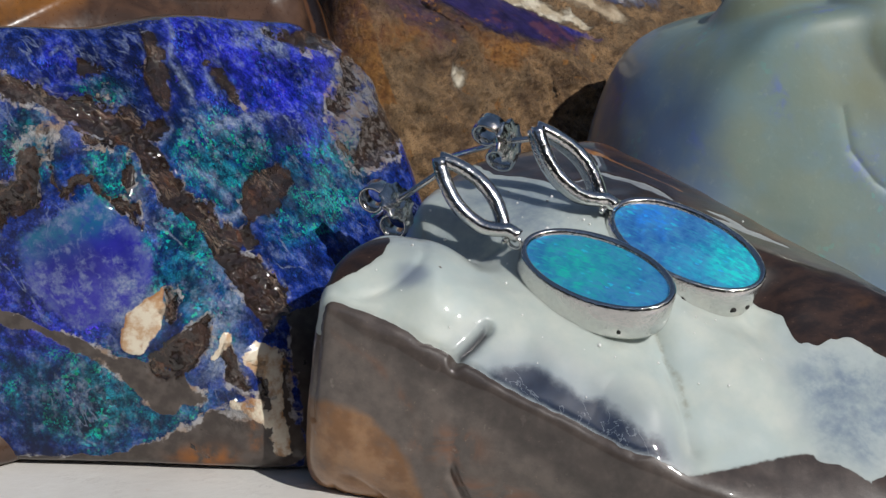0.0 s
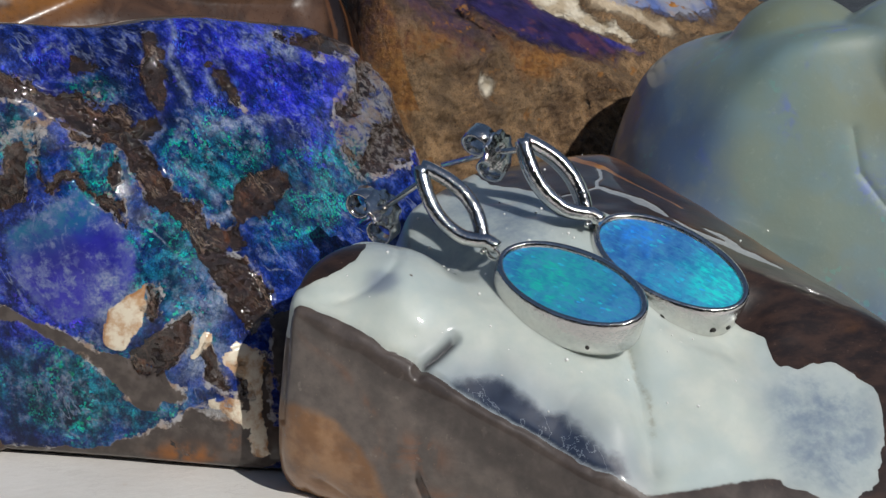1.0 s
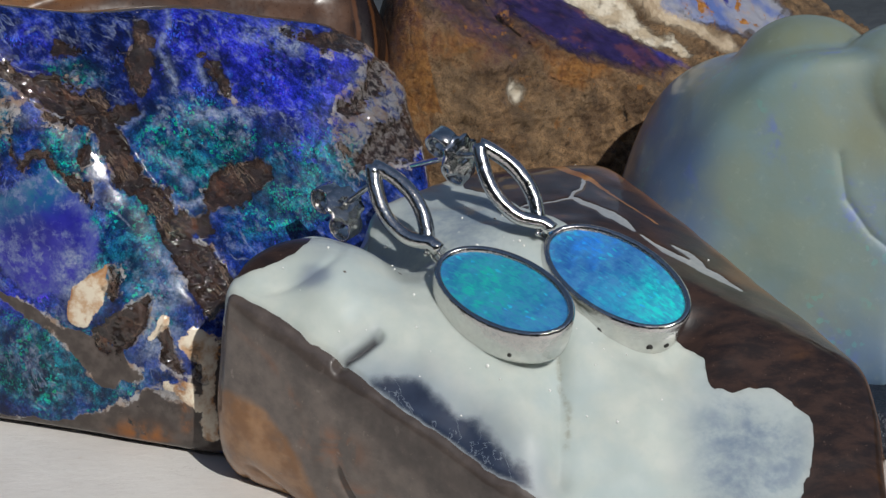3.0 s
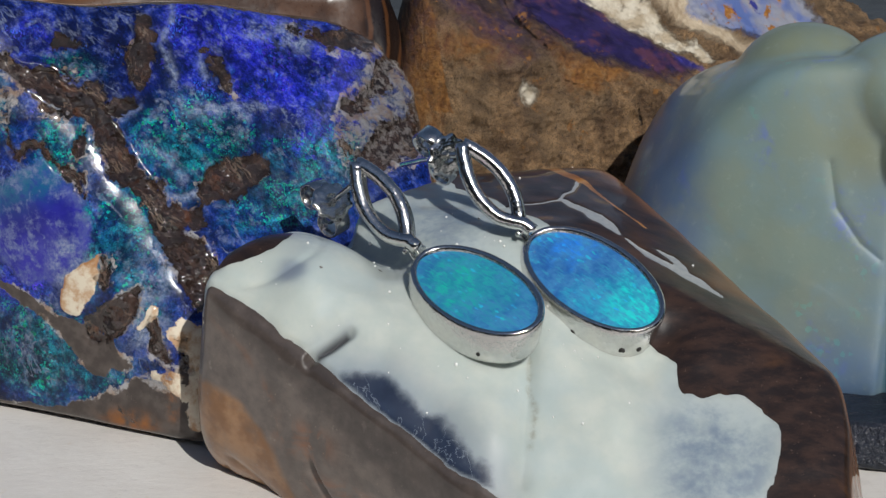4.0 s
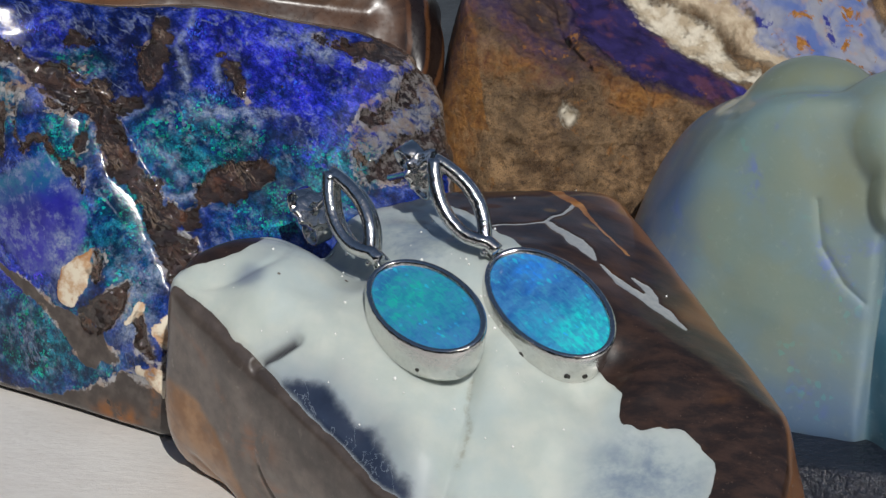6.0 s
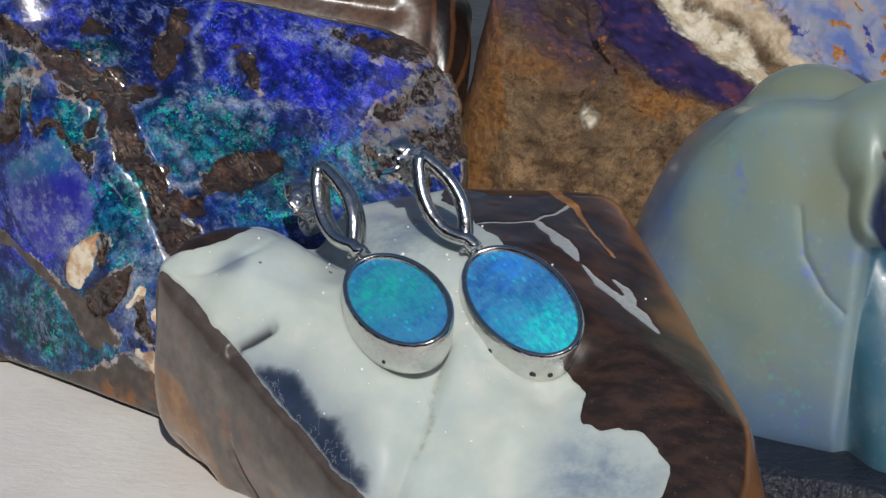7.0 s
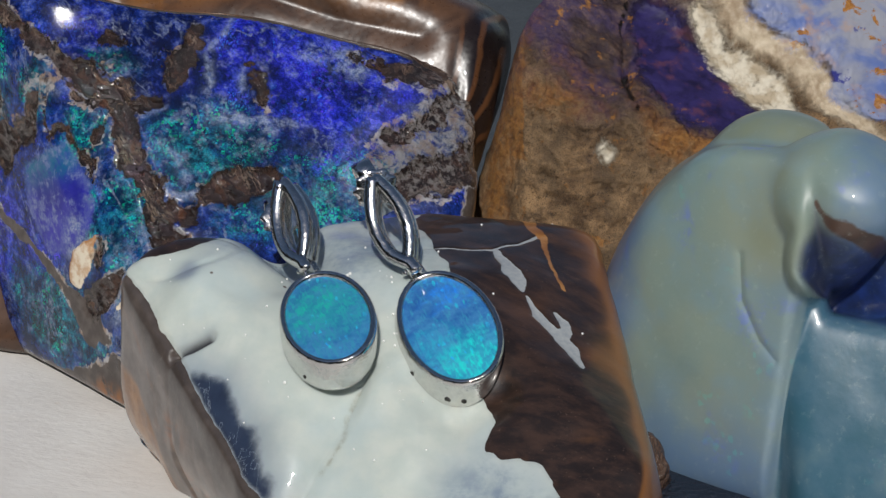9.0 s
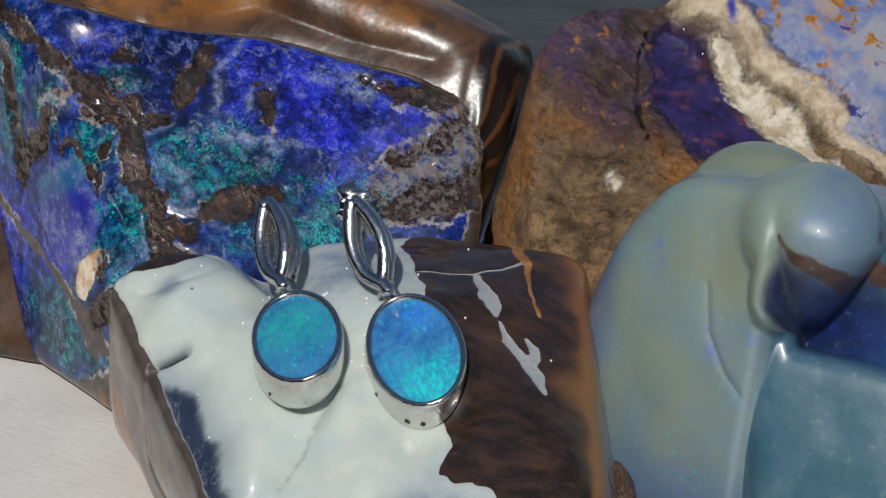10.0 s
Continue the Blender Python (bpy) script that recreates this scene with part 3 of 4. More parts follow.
def part(name, bm, material, parent, label=""):
    """Links a bmesh in world centimetres as one mesh under a thing or a part."""
    m = parent.matrix_basis if parent.parent is None else parent.parent.matrix_basis @ parent.matrix_basis
    bm.transform(Matrix.Scale(CM, 4))
    bm.transform(m.inverted())
    bmesh.ops.recalc_face_normals(bm, faces=bm.faces)
    me = bpy.data.meshes.new(name)
    bm.to_mesh(me)
    bm.free()
    me.polygons.foreach_set("use_smooth", np.ones(len(me.polygons), bool))
    me.materials.append(material)
    ob = new(name, me)
    ob.parent = parent
    return tagged(ob, label)


def base(name, at, label, category, group="", turn=None):
    ob = new(name)
    ob.empty_display_size = 0.002
    ob.matrix_basis = turn if turn else Matrix.Translation(V(at) * CM)
    return tagged(ob, label, category, group)


def stone_parts(thing, co, quads, layers, material, pieces):
    """Splits one closed surface into named parts that share their borders; pieces are (name, label, mask of vertices)."""
    nor = normals(co, quads)
    at = np.array(thing.matrix_basis.translation) / CM
    left = np.ones(len(quads), bool)
    for name, label, mask in pieces:
        mine = left & (mask[quads].mean(1) > 0.5) if mask is not None else left
        left = left & ~mine
        q = quads[mine]
        keep, idx = np.unique(q, return_inverse=True)
        me = mesh_of(name, co[keep] - at, idx.reshape(q.shape), {k: a[keep] for k, a in layers.items()})
        me.normals_split_custom_set_from_vertices(nor[keep].tolist())
        me.materials.append(material)
        ob = new(name, me)
        ob.parent = thing
        tagged(ob, label)


def speck():
    w = Web("bright_dust")
    return w.done((0.88, 0.88, 0.86), 0.25, coat=1.0)


SPECK = speck()


# ---------------------------------------------------------------- board and ground
def box(name, lo, hi, material, bevel=0.0):
    bm = bmesh.new()
    bmesh.ops.create_cube(bm, size=1)
    for v in bm.verts:
        v.co = V([(lo[k] if v.co[k] < 0 else hi[k]) * CM for k in range(3)])
    if bevel:
        bmesh.ops.bevel(bm, geom=bm.edges[:], offset=bevel * CM, segments=3, affect="EDGES")
    me = bpy.data.meshes.new(name)
    bm.to_mesh(me)
    me.materials.append(material)
    return new(name, me)


tagged(box("display_board", (-14, -14, -1.8), (14, 6.6, 0), white_board(), 0.12),
       "white painted wooden board with scuffs and specks", "board")
tagged(box("ground", (-50000, -50000, -6), (50000, 50000, -1.8), plain("dark_slate", (0.055, 0.065, 0.075), 0.8)), kind="structure")


# unseen dark walls added beside and behind the camera, to darken reflections in silver
DARK_SURROUND = plain("added_dark_wall", (0.045, 0.045, 0.042), 0.9, 0.05)
for wall_name, lo, hi in (("added_wall_south", (-260, -190, -1.8), (260, -180, 125)), ("added_wall_west", (-260, -180, -1.8), (-250, 240, 120)), ("added_wall_east", (250, -180, -1.8), (260, 240, 120))):
    tagged(box(wall_name, lo, hi, DARK_SURROUND), kind="structure")


# ---------------------------------------------------------------- boulder opal slab, leaning face of colour
def opal_slab():
    d, quads = cube_sphere(240)
    co = lump((-2.5, 2.0, 1.2), [
        ((-0.53, -1, 0.072), (-3, 0.771, 1)), ((0.728, -1, 1.008), (-2, 1.658, 2)), ((0.1, -1, 0.5), (-2.43, 0.93, 1.62)),
        ((0, 0, -1), (0, 0, 0)), ((0.06, 0.35, 1), (-2.41, 2.09, 2.72)), ((1, 0, 0), (-0.45, 2, 1)),
        ((-1, 0, 0), (-5.3, 2, 1)), ((-0.5, 1, -0.5), (-2, 2.95, 1.5)), ((.6, .8, -.3), (-.58, 2.85, 1.73)), ((.7, .3, .7), (-.70, 2.66, 2.17))], 16, d)
    nor = normals(co, quads)
    x, z = co[:, 0] + 0.022 * fbm(co, 3.0, 4, 11, .6), co[:, 2] + 0.022 * fbm(co, 3.0, 4, 23, .6)
    matrix = np.minimum.reduce([
        line(x, z, [(-4.4, 2.9, .05), (-3.9, 2.72, .07), (-3.56, 2.57, .07), (-3.41, 2.47, .075), (-3.2, 2.39, .10), (-2.98, 2.26, .105), (-2.85, 2.17, .085), (-2.71, 2.21, .045), (-2.6, 2.19, .012)]),
        line(x, z, [(-2.86, 2.13, .06), (-2.79, 1.99, .075), (-2.72, 1.85, .10), (-2.56, 1.68, .075), (-2.45, 1.54, .08), (-2.45, 1.44, .08), (-2.38, 1.32, .07), (-2.31, 1.16, .07), (-2.2, 1.0, .05)]),
        line(x, z, [(-2.42, 1.46, .05), (-2.25, 1.27, .12), (-2.12, 1.06, .08)]), line(x, z, [(-2.36, .72, .03), (-2.30, .60, .04)]),
        line(x, z, [(-3.25, 2.24, .016), (-3.02, 2.17, .021), (-2.97, 2.12, .025), (-3.0, 2.02, .016), (-3.05, 1.89, .014)]),
        line(x, z, [(-3.54, 2.3, .025), (-3.51, 2.0, .033), (-3.46, 1.94, .037), (-3.36, 2.0, .025), (-3.27, 2.02, .029), (-3.17, 1.88, .037), (-3.04, 1.78, .045), (-2.97, 1.66, .01)]),
        line(x, z, [(-2.08, 2.34, .02), (-2.02, 2.24, .035), (-1.97, 2.15, .03), (-1.93, 2.07, .01)]),
        line(x, z, [(-2.59, 2.62, .04), (-2.61, 2.5, .09), (-2.58, 2.37, .06)]), line(x, z, [(-3.14, 2.67, .03), (-3.03, 2.62, .045)]),
        line(x, z, [(-2.11, 1.67, .09), (-1.95, 1.64, .115), (-1.79, 1.65, .09)]), line(x, z, [(-2.41, 1.55, .05), (-2.22, 1.5, .075)]),
        line(x, z, [(-.74, 2.1, .06), (-.81, 1.99, .10), (-.92, 1.93, .05)]), line(x, z, [(-1.14, 1.89, .04), (-1.0, 1.87, .05)]),
        line(x, z, [(-1.02, 1.55, .05), (-.85, 1.58, .12), (-.6, 1.62, .14)]), line(x, z, [(-1.16, 1.66, .02), (-1.03, 1.58, .035)]),
        line(x, z, [(-2.98, .74, .085), (-2.79, .88, .105), (-2.67, 1.07, .045)]), line(x, z, [(-2.88, 1.28, .033), (-2.87, 1.08, .026)]),
        line(x, z, [(-2.54, .85, .03), (-2.5, .72, .045), (-2.43, .62, .03)]), patch(x, z, -4.0, 1.75, .10, .25, 10), patch(x, z, -4.15, 2.2, .09, .4, 12),
        line(x, z, [(-3.6, 2.3, .02), (-3.68, 1.95, .09), (-3.9, 1.8, .12)]), line(x, z, [(-1.5, 2.40, .02), (-1.2, 2.29, .06), (-.9, 2.24, .07)])])
    grey = np.minimum.reduce([
        line(x, z, [(-4.6, 1.4, .05), (-3.61, .98, .04), (-3.43, .89, .048), (-3.24, .78, .057), (-3.05, .64, .115), (-2.95, .52, .11)]),
        line(x, z, [(-5.2, .02, .05), (-3.6, .04, .05), (-3.18, .11, .03), (-2.82, .24, .08), (-2.61, .33, .13), (-2.4, .34, .13)]),
        line(x, z, [(-3.3, .05, .05), (-2.9, .10, .08), (-2.6, .16, .16), (-2.3, .22, .2)]), line(x, z, [(-2.3, .2, .12), (-2.28, .55, .12), (-2.2, .75, .08)]),
        line(x, z, [(-3.12, .75, .05), (-2.92, .62, .13), (-2.78, .56, .08)]), (nor @ np.array([-.1, -.9, .35]) - .38) * .3, np.where(z < 1.0, -2.11 - x, 9)])
    cream = np.minimum.reduce([
        line(x, z, [(-2.91, 1.29, .022), (-2.97, 1.19, .065), (-3.04, 1.06, .105), (-3.11, .95, .10)]), line(x, z, [(-2.64, .83, .012), (-2.54, .95, .022)]),
        line(x, z, [(-2.52, .50, .04), (-2.42, .44, .05), (-2.33, .40, .05)]),
        patch(x, z, -2.29, .77, .15, .10, -8), line(x, z, [(-2.24, .70, .06), (-2.27, .45, .05), (-2.25, .20, .055)]), patch(x, z, -2.40, .52, .06, .04)])
    pane = hull(x, z, [(-3.25, 1.95), (-3.72, 1.62), (-3.72, 1.3), (-3.45, 1.02), (-3.12, 1.05), (-2.95, 1.35), (-2.98, 1.65)])
    band = soft(1.68 + .45 * (x + 3.3) - z, .16)
    haze = np.maximum.reduce([
        glow(x, z, [(-1.78, 2.44, .13, .05, -12), (-1.5, 2.35, .14, .06, -25), (-.85, 1.85, .25, .22, 0), (-2.6, .85, .16, .16, 0), (-2.6, 1.1, .12, .12, 0),
                    (-1.95, 2.02, .26, .03, -8), (-2.5, 1.2, .12, .18, 0), (-3.1, 1.2, .16, .2, 20)]), .2 * glow(x, z, [(-1.35, 1.8, .3, .12, -15), (-1.5, 1.5, .3, .15, 0)]),
        soft(line(x, z, [(-2.37, 2.68, .012), (-2.45, 2.51, .016), (-2.41, 2.36, .016), (-2.34, 2.16, .02), (-2.26, 2.08, .03), (-2.07, 2.04, .03), (-1.85, 1.97, .03)]), .045),
        soft(line(x, z, [(-2.18, 2.37, .012), (-2.12, 2.2, .016)]), .05), soft(line(x, z, [(-2.72, 2.11, .02), (-2.6, 2.16, .012)]), .02),
        soft(line(x, z, [(-2.47, 1.65, .012), (-2.32, 1.62, .018), (-2.2, 1.63, .02), (-2.14, 1.56, .01)]), .025), .8 * soft(line(x, z, [(-2.56, 1.93, .02), (-2.42, 1.86, .025), (-2.3, 1.7, .02)]), .04)])
    crust = np.maximum(glow(x, z, [(-.80, 1.85, .32, .34, 0), (-1.0, 1.75, .2, .2, 0)]), .45 * glow(x, z, [(-2.5, .55, .12, .2, 0), (-3.6, 2.35, .2, .2, 0)]))
    violet = glow(x, z, [(-1.75, 2.2, .75, .34, -18), (-3.6, .95, .3, .25, 0), (-3.25, 2.62, .22, .14, -40), (-2.3, 2.48, .2, .25, 0),
                         (-1.1, 2.05, .35, .25, 0), (-4.1, 1.1, .3, .4, 0), (-1.3, 1.75, .35, .25, 0)])
    teal = glow(x, z, [(-2.2, 1.88, .42, .24, -20), (-1.6, 1.55, .4, .22, 0), (-3.3, .5, .55, .34, -12), (-3.1, 2.0, .2, .2, 0), (-2.65, 1.35, .2, .45, 10),
                       (-3.0, 1.3, .12, .3, 0), (-3.62, 2.25, .16, .2, 0), (-4.15, 2.2, .2, .5, 0), (-1.3, 1.55, .35, .2, 0), (-3.05, 2.5, .2, .06, -20)])
    layers = {"matrix_d": matrix, "grey_d": grey, "cream_d": cream, "haze": haze, "crust": crust, "pane": pane, "band": band,
              "violet": violet * (1 - .6 * teal), "teal": teal,
              "dark": np.maximum(glow(x, z, [(-2.75, 2.5, .5, .28, -15), (-3.2, 2.6, .3, .1, -30), (-2.02, 2.22, .16, .18, 40), (-1.75, 1.9, .35, .1, -10), (-2.5, 2.2, .15, .1, 0), (-1.9, 1.82, .2, .1, 0)]), np.clip(fbm(co, 1.9, 3, 83) * 1.1 - .1, 0, .8)),
              "ochre": glow(x, z, [(-2.72, .12, .16, .07, 0), (-3.72, 1.9, .1, .1, 0), (-2.42, .3, .04, .1, 0)])}
    rough = fbm(co, 14, 4, 5)
    push = 0.006 * fbm(co, 2.2, 3, 3) - soft(matrix + .015, .035) * (0.026 + 0.016 * rough) + 0.012 * soft(cream, .03) + 0.02 * crust * rough
    lip = 0.06 * np.sin(co[:, 0] * 2.6 + 0.7) * soft(np.abs(co[:, 2] - 2.7) - .15, .2) * (co[:, 2] > 2)
    co = co + nor * (push + lip)[:, None]
    co[:, 2] = np.maximum(co[:, 2], 0)
    thing = base("boulder_opal_slab", (-2.8, 1.6, 0), "polished boulder opal slab, blue and green in brown ironstone", "opal slab")
    stone_parts(thing, co, quads, layers, boulder_opal(), [
        ("chalky_chip", "cream-coloured chalky chip", soft(cream, .004)),
        ("ironstone_vein", "rough dark brown ironstone veins", soft(matrix, .004)),
        ("ironstone_crust", "smooth grey-brown ironstone", soft(grey, .004)),
        ("opal_seam", "blue and sea-green precious opal", None)])
    return thing


slab = opal_slab()


# ---------------------------------------------------------------- pale opal on ironstone, under the earrings
def pale_stone():
    d, quads = cube_sphere(180)
    co = lump((-0.2, 0.1, 0.75), [
        ((-0.633, -0.774, 0), (-2.19, -0.20, 1)), ((0, 0, 1), (0, 0, 1.66)), ((0.35, -0.08, 1), (0.66, 0.28, 1.52)),
        ((0, -0.55, 0.83), (-0.4, -0.5, 1.27)), ((0, -0.85, 0.5), (0, -1.75, 0.62)), ((0.9, 0.40, 0.18), (1.30, 0.7, 1.0)),
        ((0.9, -0.3, 0.2), (2.05, -1, 0.5)), ((-0.15, 0.8, 0.55), (0.3, 1.5, 1.6)), ((-0.6, 0.68, 0.4), (-1.0, 0.86, 1.6)),
        ((-0.9, 0.43, 0.05), (-2.22, -0.10, 1)), ((0, 0, -1), (0, 0, 0)), ((-0.5, -0.6, -0.62), (-1.72, -0.55, 0.30))], 24, d)
    nor = normals(co, quads)
    x, y, z = co.T
    wx, wy = x + 0.04 * fbm(co, 3.5, 4, 41), y + 0.04 * fbm(co, 3.5, 4, 57)
    run = x * .774 - y * .633
    face = x * -.633 + y * -.774                      # grows towards the cut side
    wob = 0.022 * fbm(co, 2.6, 4, 71)
    side = np.maximum(soft(1.487 + wob - face, .03), soft(z - 1.20 + wob * 3, .05) * soft(x + 1.62, .15))
    side = np.maximum(side, soft(z - .5, .1) * soft(.9 - face, .1))
    # line along which the milk-white seam gives way to brown on the far side
    right = line(wx, wy, [(-.45, 2.4, 0), (-.42, .95, 0), (-.02, .5, 0), (.35, .05, 0), (.72, -.65, 0), (.86, -.8, 0), (.9, -1.3, 0), (.9, -2.2, 0)])
    beyond = np.interp(wy, [-2.2, -1.3, -.8, -.65, .05, .5, .95, 2.4], [.9, .9, .86, .72, .35, -.02, -.42, -.45]) - wx
    iron = np.maximum(side, soft(beyond, .03))
    ice_patch = patch(wx, wy, 1.03, -1.42, .42, .48, -35) + .06 * fbm(co, 1.8, 4, 2, .5)
    iron = np.minimum(iron, 1 - soft(ice_patch, .03))
    spot = patch(wx, wy, -1.86, .06, .29, .12, 22)
    iron = np.maximum(iron, soft(spot, .03))
    vein = np.minimum.reduce([line(wx, wy, [(-.15, .55, .008), (.1, .64, .010), (.26, .70, .016), (.40, .95, .012), (.46, 1.16, .02)]), line(wx, wy, [(.30, .70, .03), (.42, .57, .06), (.58, .40, .055), (.63, .34, .02)]),
                              line(wx, wy, [(.68, .29, .015), (.80, .22, .03), (.97, .10, .045), (1.1, -.02, .055), (1.25, -.19, .015)]), line(wx, wy, [(.90, .30, .012), (.98, .24, .03), (1.05, .14, .03)]),
                              patch(wx, wy, 1.02, .1, .06, .09, 0)])
    rust = line(wx, wy, [(.28, 1.45, .05), (.46, 1.18, .03), (.60, .97, .018), (.74, .76, .012), (.88, .57, .016)])
    indigo = np.minimum.reduce([line(wx, wy, [(-1.38, -.80, .02), (-1.22, -.90, .07), (-1.02, -1.02, .12), (-.80, -1.22, .13), (-.5, -1.5, .10)])])
    layers = {"iron": iron, "side": side, "indigo": soft(indigo - .01, .15) * (1 - side), "vein": soft(vein, .02), "rust": soft(rust, .03),
              "ice": np.maximum(glow(wx, wy, [(-.55, .35, .5, .5, 0), (-1.35, .3, .4, .3, 0)]), soft(ice_patch + .02, .22)),
              "smoke": np.maximum(np.maximum(glow(wx, wy, [(-1.62, -.22, .10, .07, 0)]), .75 * soft(indigo - .10, .22)), .5 * swell(wx, wy, [(-1.46, -.70), (-1.24, -.60)], .07)),
              "seam": swell(wx, wy, [(-.08, -.72), (-.10, -.9), (-.16, -1.3)], .02),
              "slit": swell(x, y, [(-1.44, -.69), (-1.26, -.61)], .024),
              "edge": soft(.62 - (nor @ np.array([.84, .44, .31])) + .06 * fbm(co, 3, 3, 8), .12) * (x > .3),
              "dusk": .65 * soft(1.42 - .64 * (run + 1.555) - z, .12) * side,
              "ochre_d": patch(run, z, -1.555, 0, .66, .78) + np.where(side > .5, 0, 1),
              "ochre": np.maximum(glow(run, z, [(-.5, .2, .3, .1, 0), (-.75, .55, .2, .12, 0)]), .6 * soft(line(run, z, [(-1.5, 1.25, .01), (-1.2, 1.08, .02), (-1.0, .8, .02)]), .05))}
    valley = swell(x, y, [(-1.7, .95), (-1.25, .48), (-1.0, .18), (-.92, .05)], .22)
    push = 0.016 * fbm(co, 1.8, 3, 9) + .007 * fbm(co, 4.5, 2, 14) * (1 - iron) - 0.26 * valley + 0.05 * swell(x, y, [(-1.9, -.02), (-1.6, -.25)], .3)
    push += 0.13 * swell(x, y, [(-1.45, -.30), (-.95, -.62), (-.52, -.98), (-.4, -1.2)], .26)
    push -= 0.10 * soft(line(x, y, [(-.08, -.6, .0), (-.10, -.9, .01), (-.22, -1.5, .02)]), .16)
    push += 0.09 * swell(x, y, [(.12, -.80), (.36, -1.15)], .30) - .07 * swell(x, y, [(.30, -.60), (.62, -.82), (.82, -.62)], .15) - .03 * soft(np.abs(patch(x, y, -1.72, -.02, .36, .2, 22)) - .004, .05) * (y > -.3)
    push -= 0.06 * swell(x, y, [(-1.50, -.70), (-1.36, -.66), (-1.24, -.60)], .028)
    push -= 0.03 * soft(np.abs(1.487 + wob - face) - .004, .03) * (z > .6)
    push -= 0.02 * soft(vein, .03) * 0.5
    co = co + nor * push[:, None]
    co[:, 2] = np.maximum(co[:, 2], 0)
    rng = np.random.default_rng(4)
    pick = rng.choice(np.flatnonzero((co[:, 2] > .75) & (nor[:, 1] < .3) & (x > -1.8) & ((iron < .5) | (rng.random(len(x)) < .10))), 75, replace=False)
    dd, qq = cube_sphere(3)
    sizes = .004 + .009 * rng.random(len(pick)) ** 2
    grains = np.concatenate([co[k] + nor[k] * r * .6 + dd * r for k, r in zip(pick, sizes)])
    dust = new("dust", mesh_of("dust", grains, np.concatenate([qq + len(dd) * k for k in range(len(pick))])))
    dust.data.materials.append(SPECK)
    tagged(dust, "tiny bright dust grains scattered on the stone", "dust", kind="stuff")
    thing = base("pale_opal_stone", (-0.2, 0.1, 0), "milky pale opal on polished brown ironstone, under the earrings", "opal stone")
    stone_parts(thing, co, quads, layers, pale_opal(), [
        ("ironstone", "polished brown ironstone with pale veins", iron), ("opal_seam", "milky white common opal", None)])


pale_stone()


# ---------------------------------------------------------------- carved opal
def reach_of(c, d, at, radii, turn):
    """How far from c, going along d, the far side of a tilted egg lies; 0 where it is missed."""
    m = np.array(Euler([radians(a) for a in turn]).to_matrix())
    o, v = ((np.array(c) - np.array(at)) @ m) / np.array(radii), (d @ m) / np.array(radii)
    a2, b2, c2 = (v * v).sum(1), (v * o).sum(1), (o * o).sum() - 1
    disc = b2 * b2 - a2 * c2
    return np.where(disc > 0, np.maximum((-b2 + np.sqrt(np.maximum(disc, 0))) / a2, 0), 0)


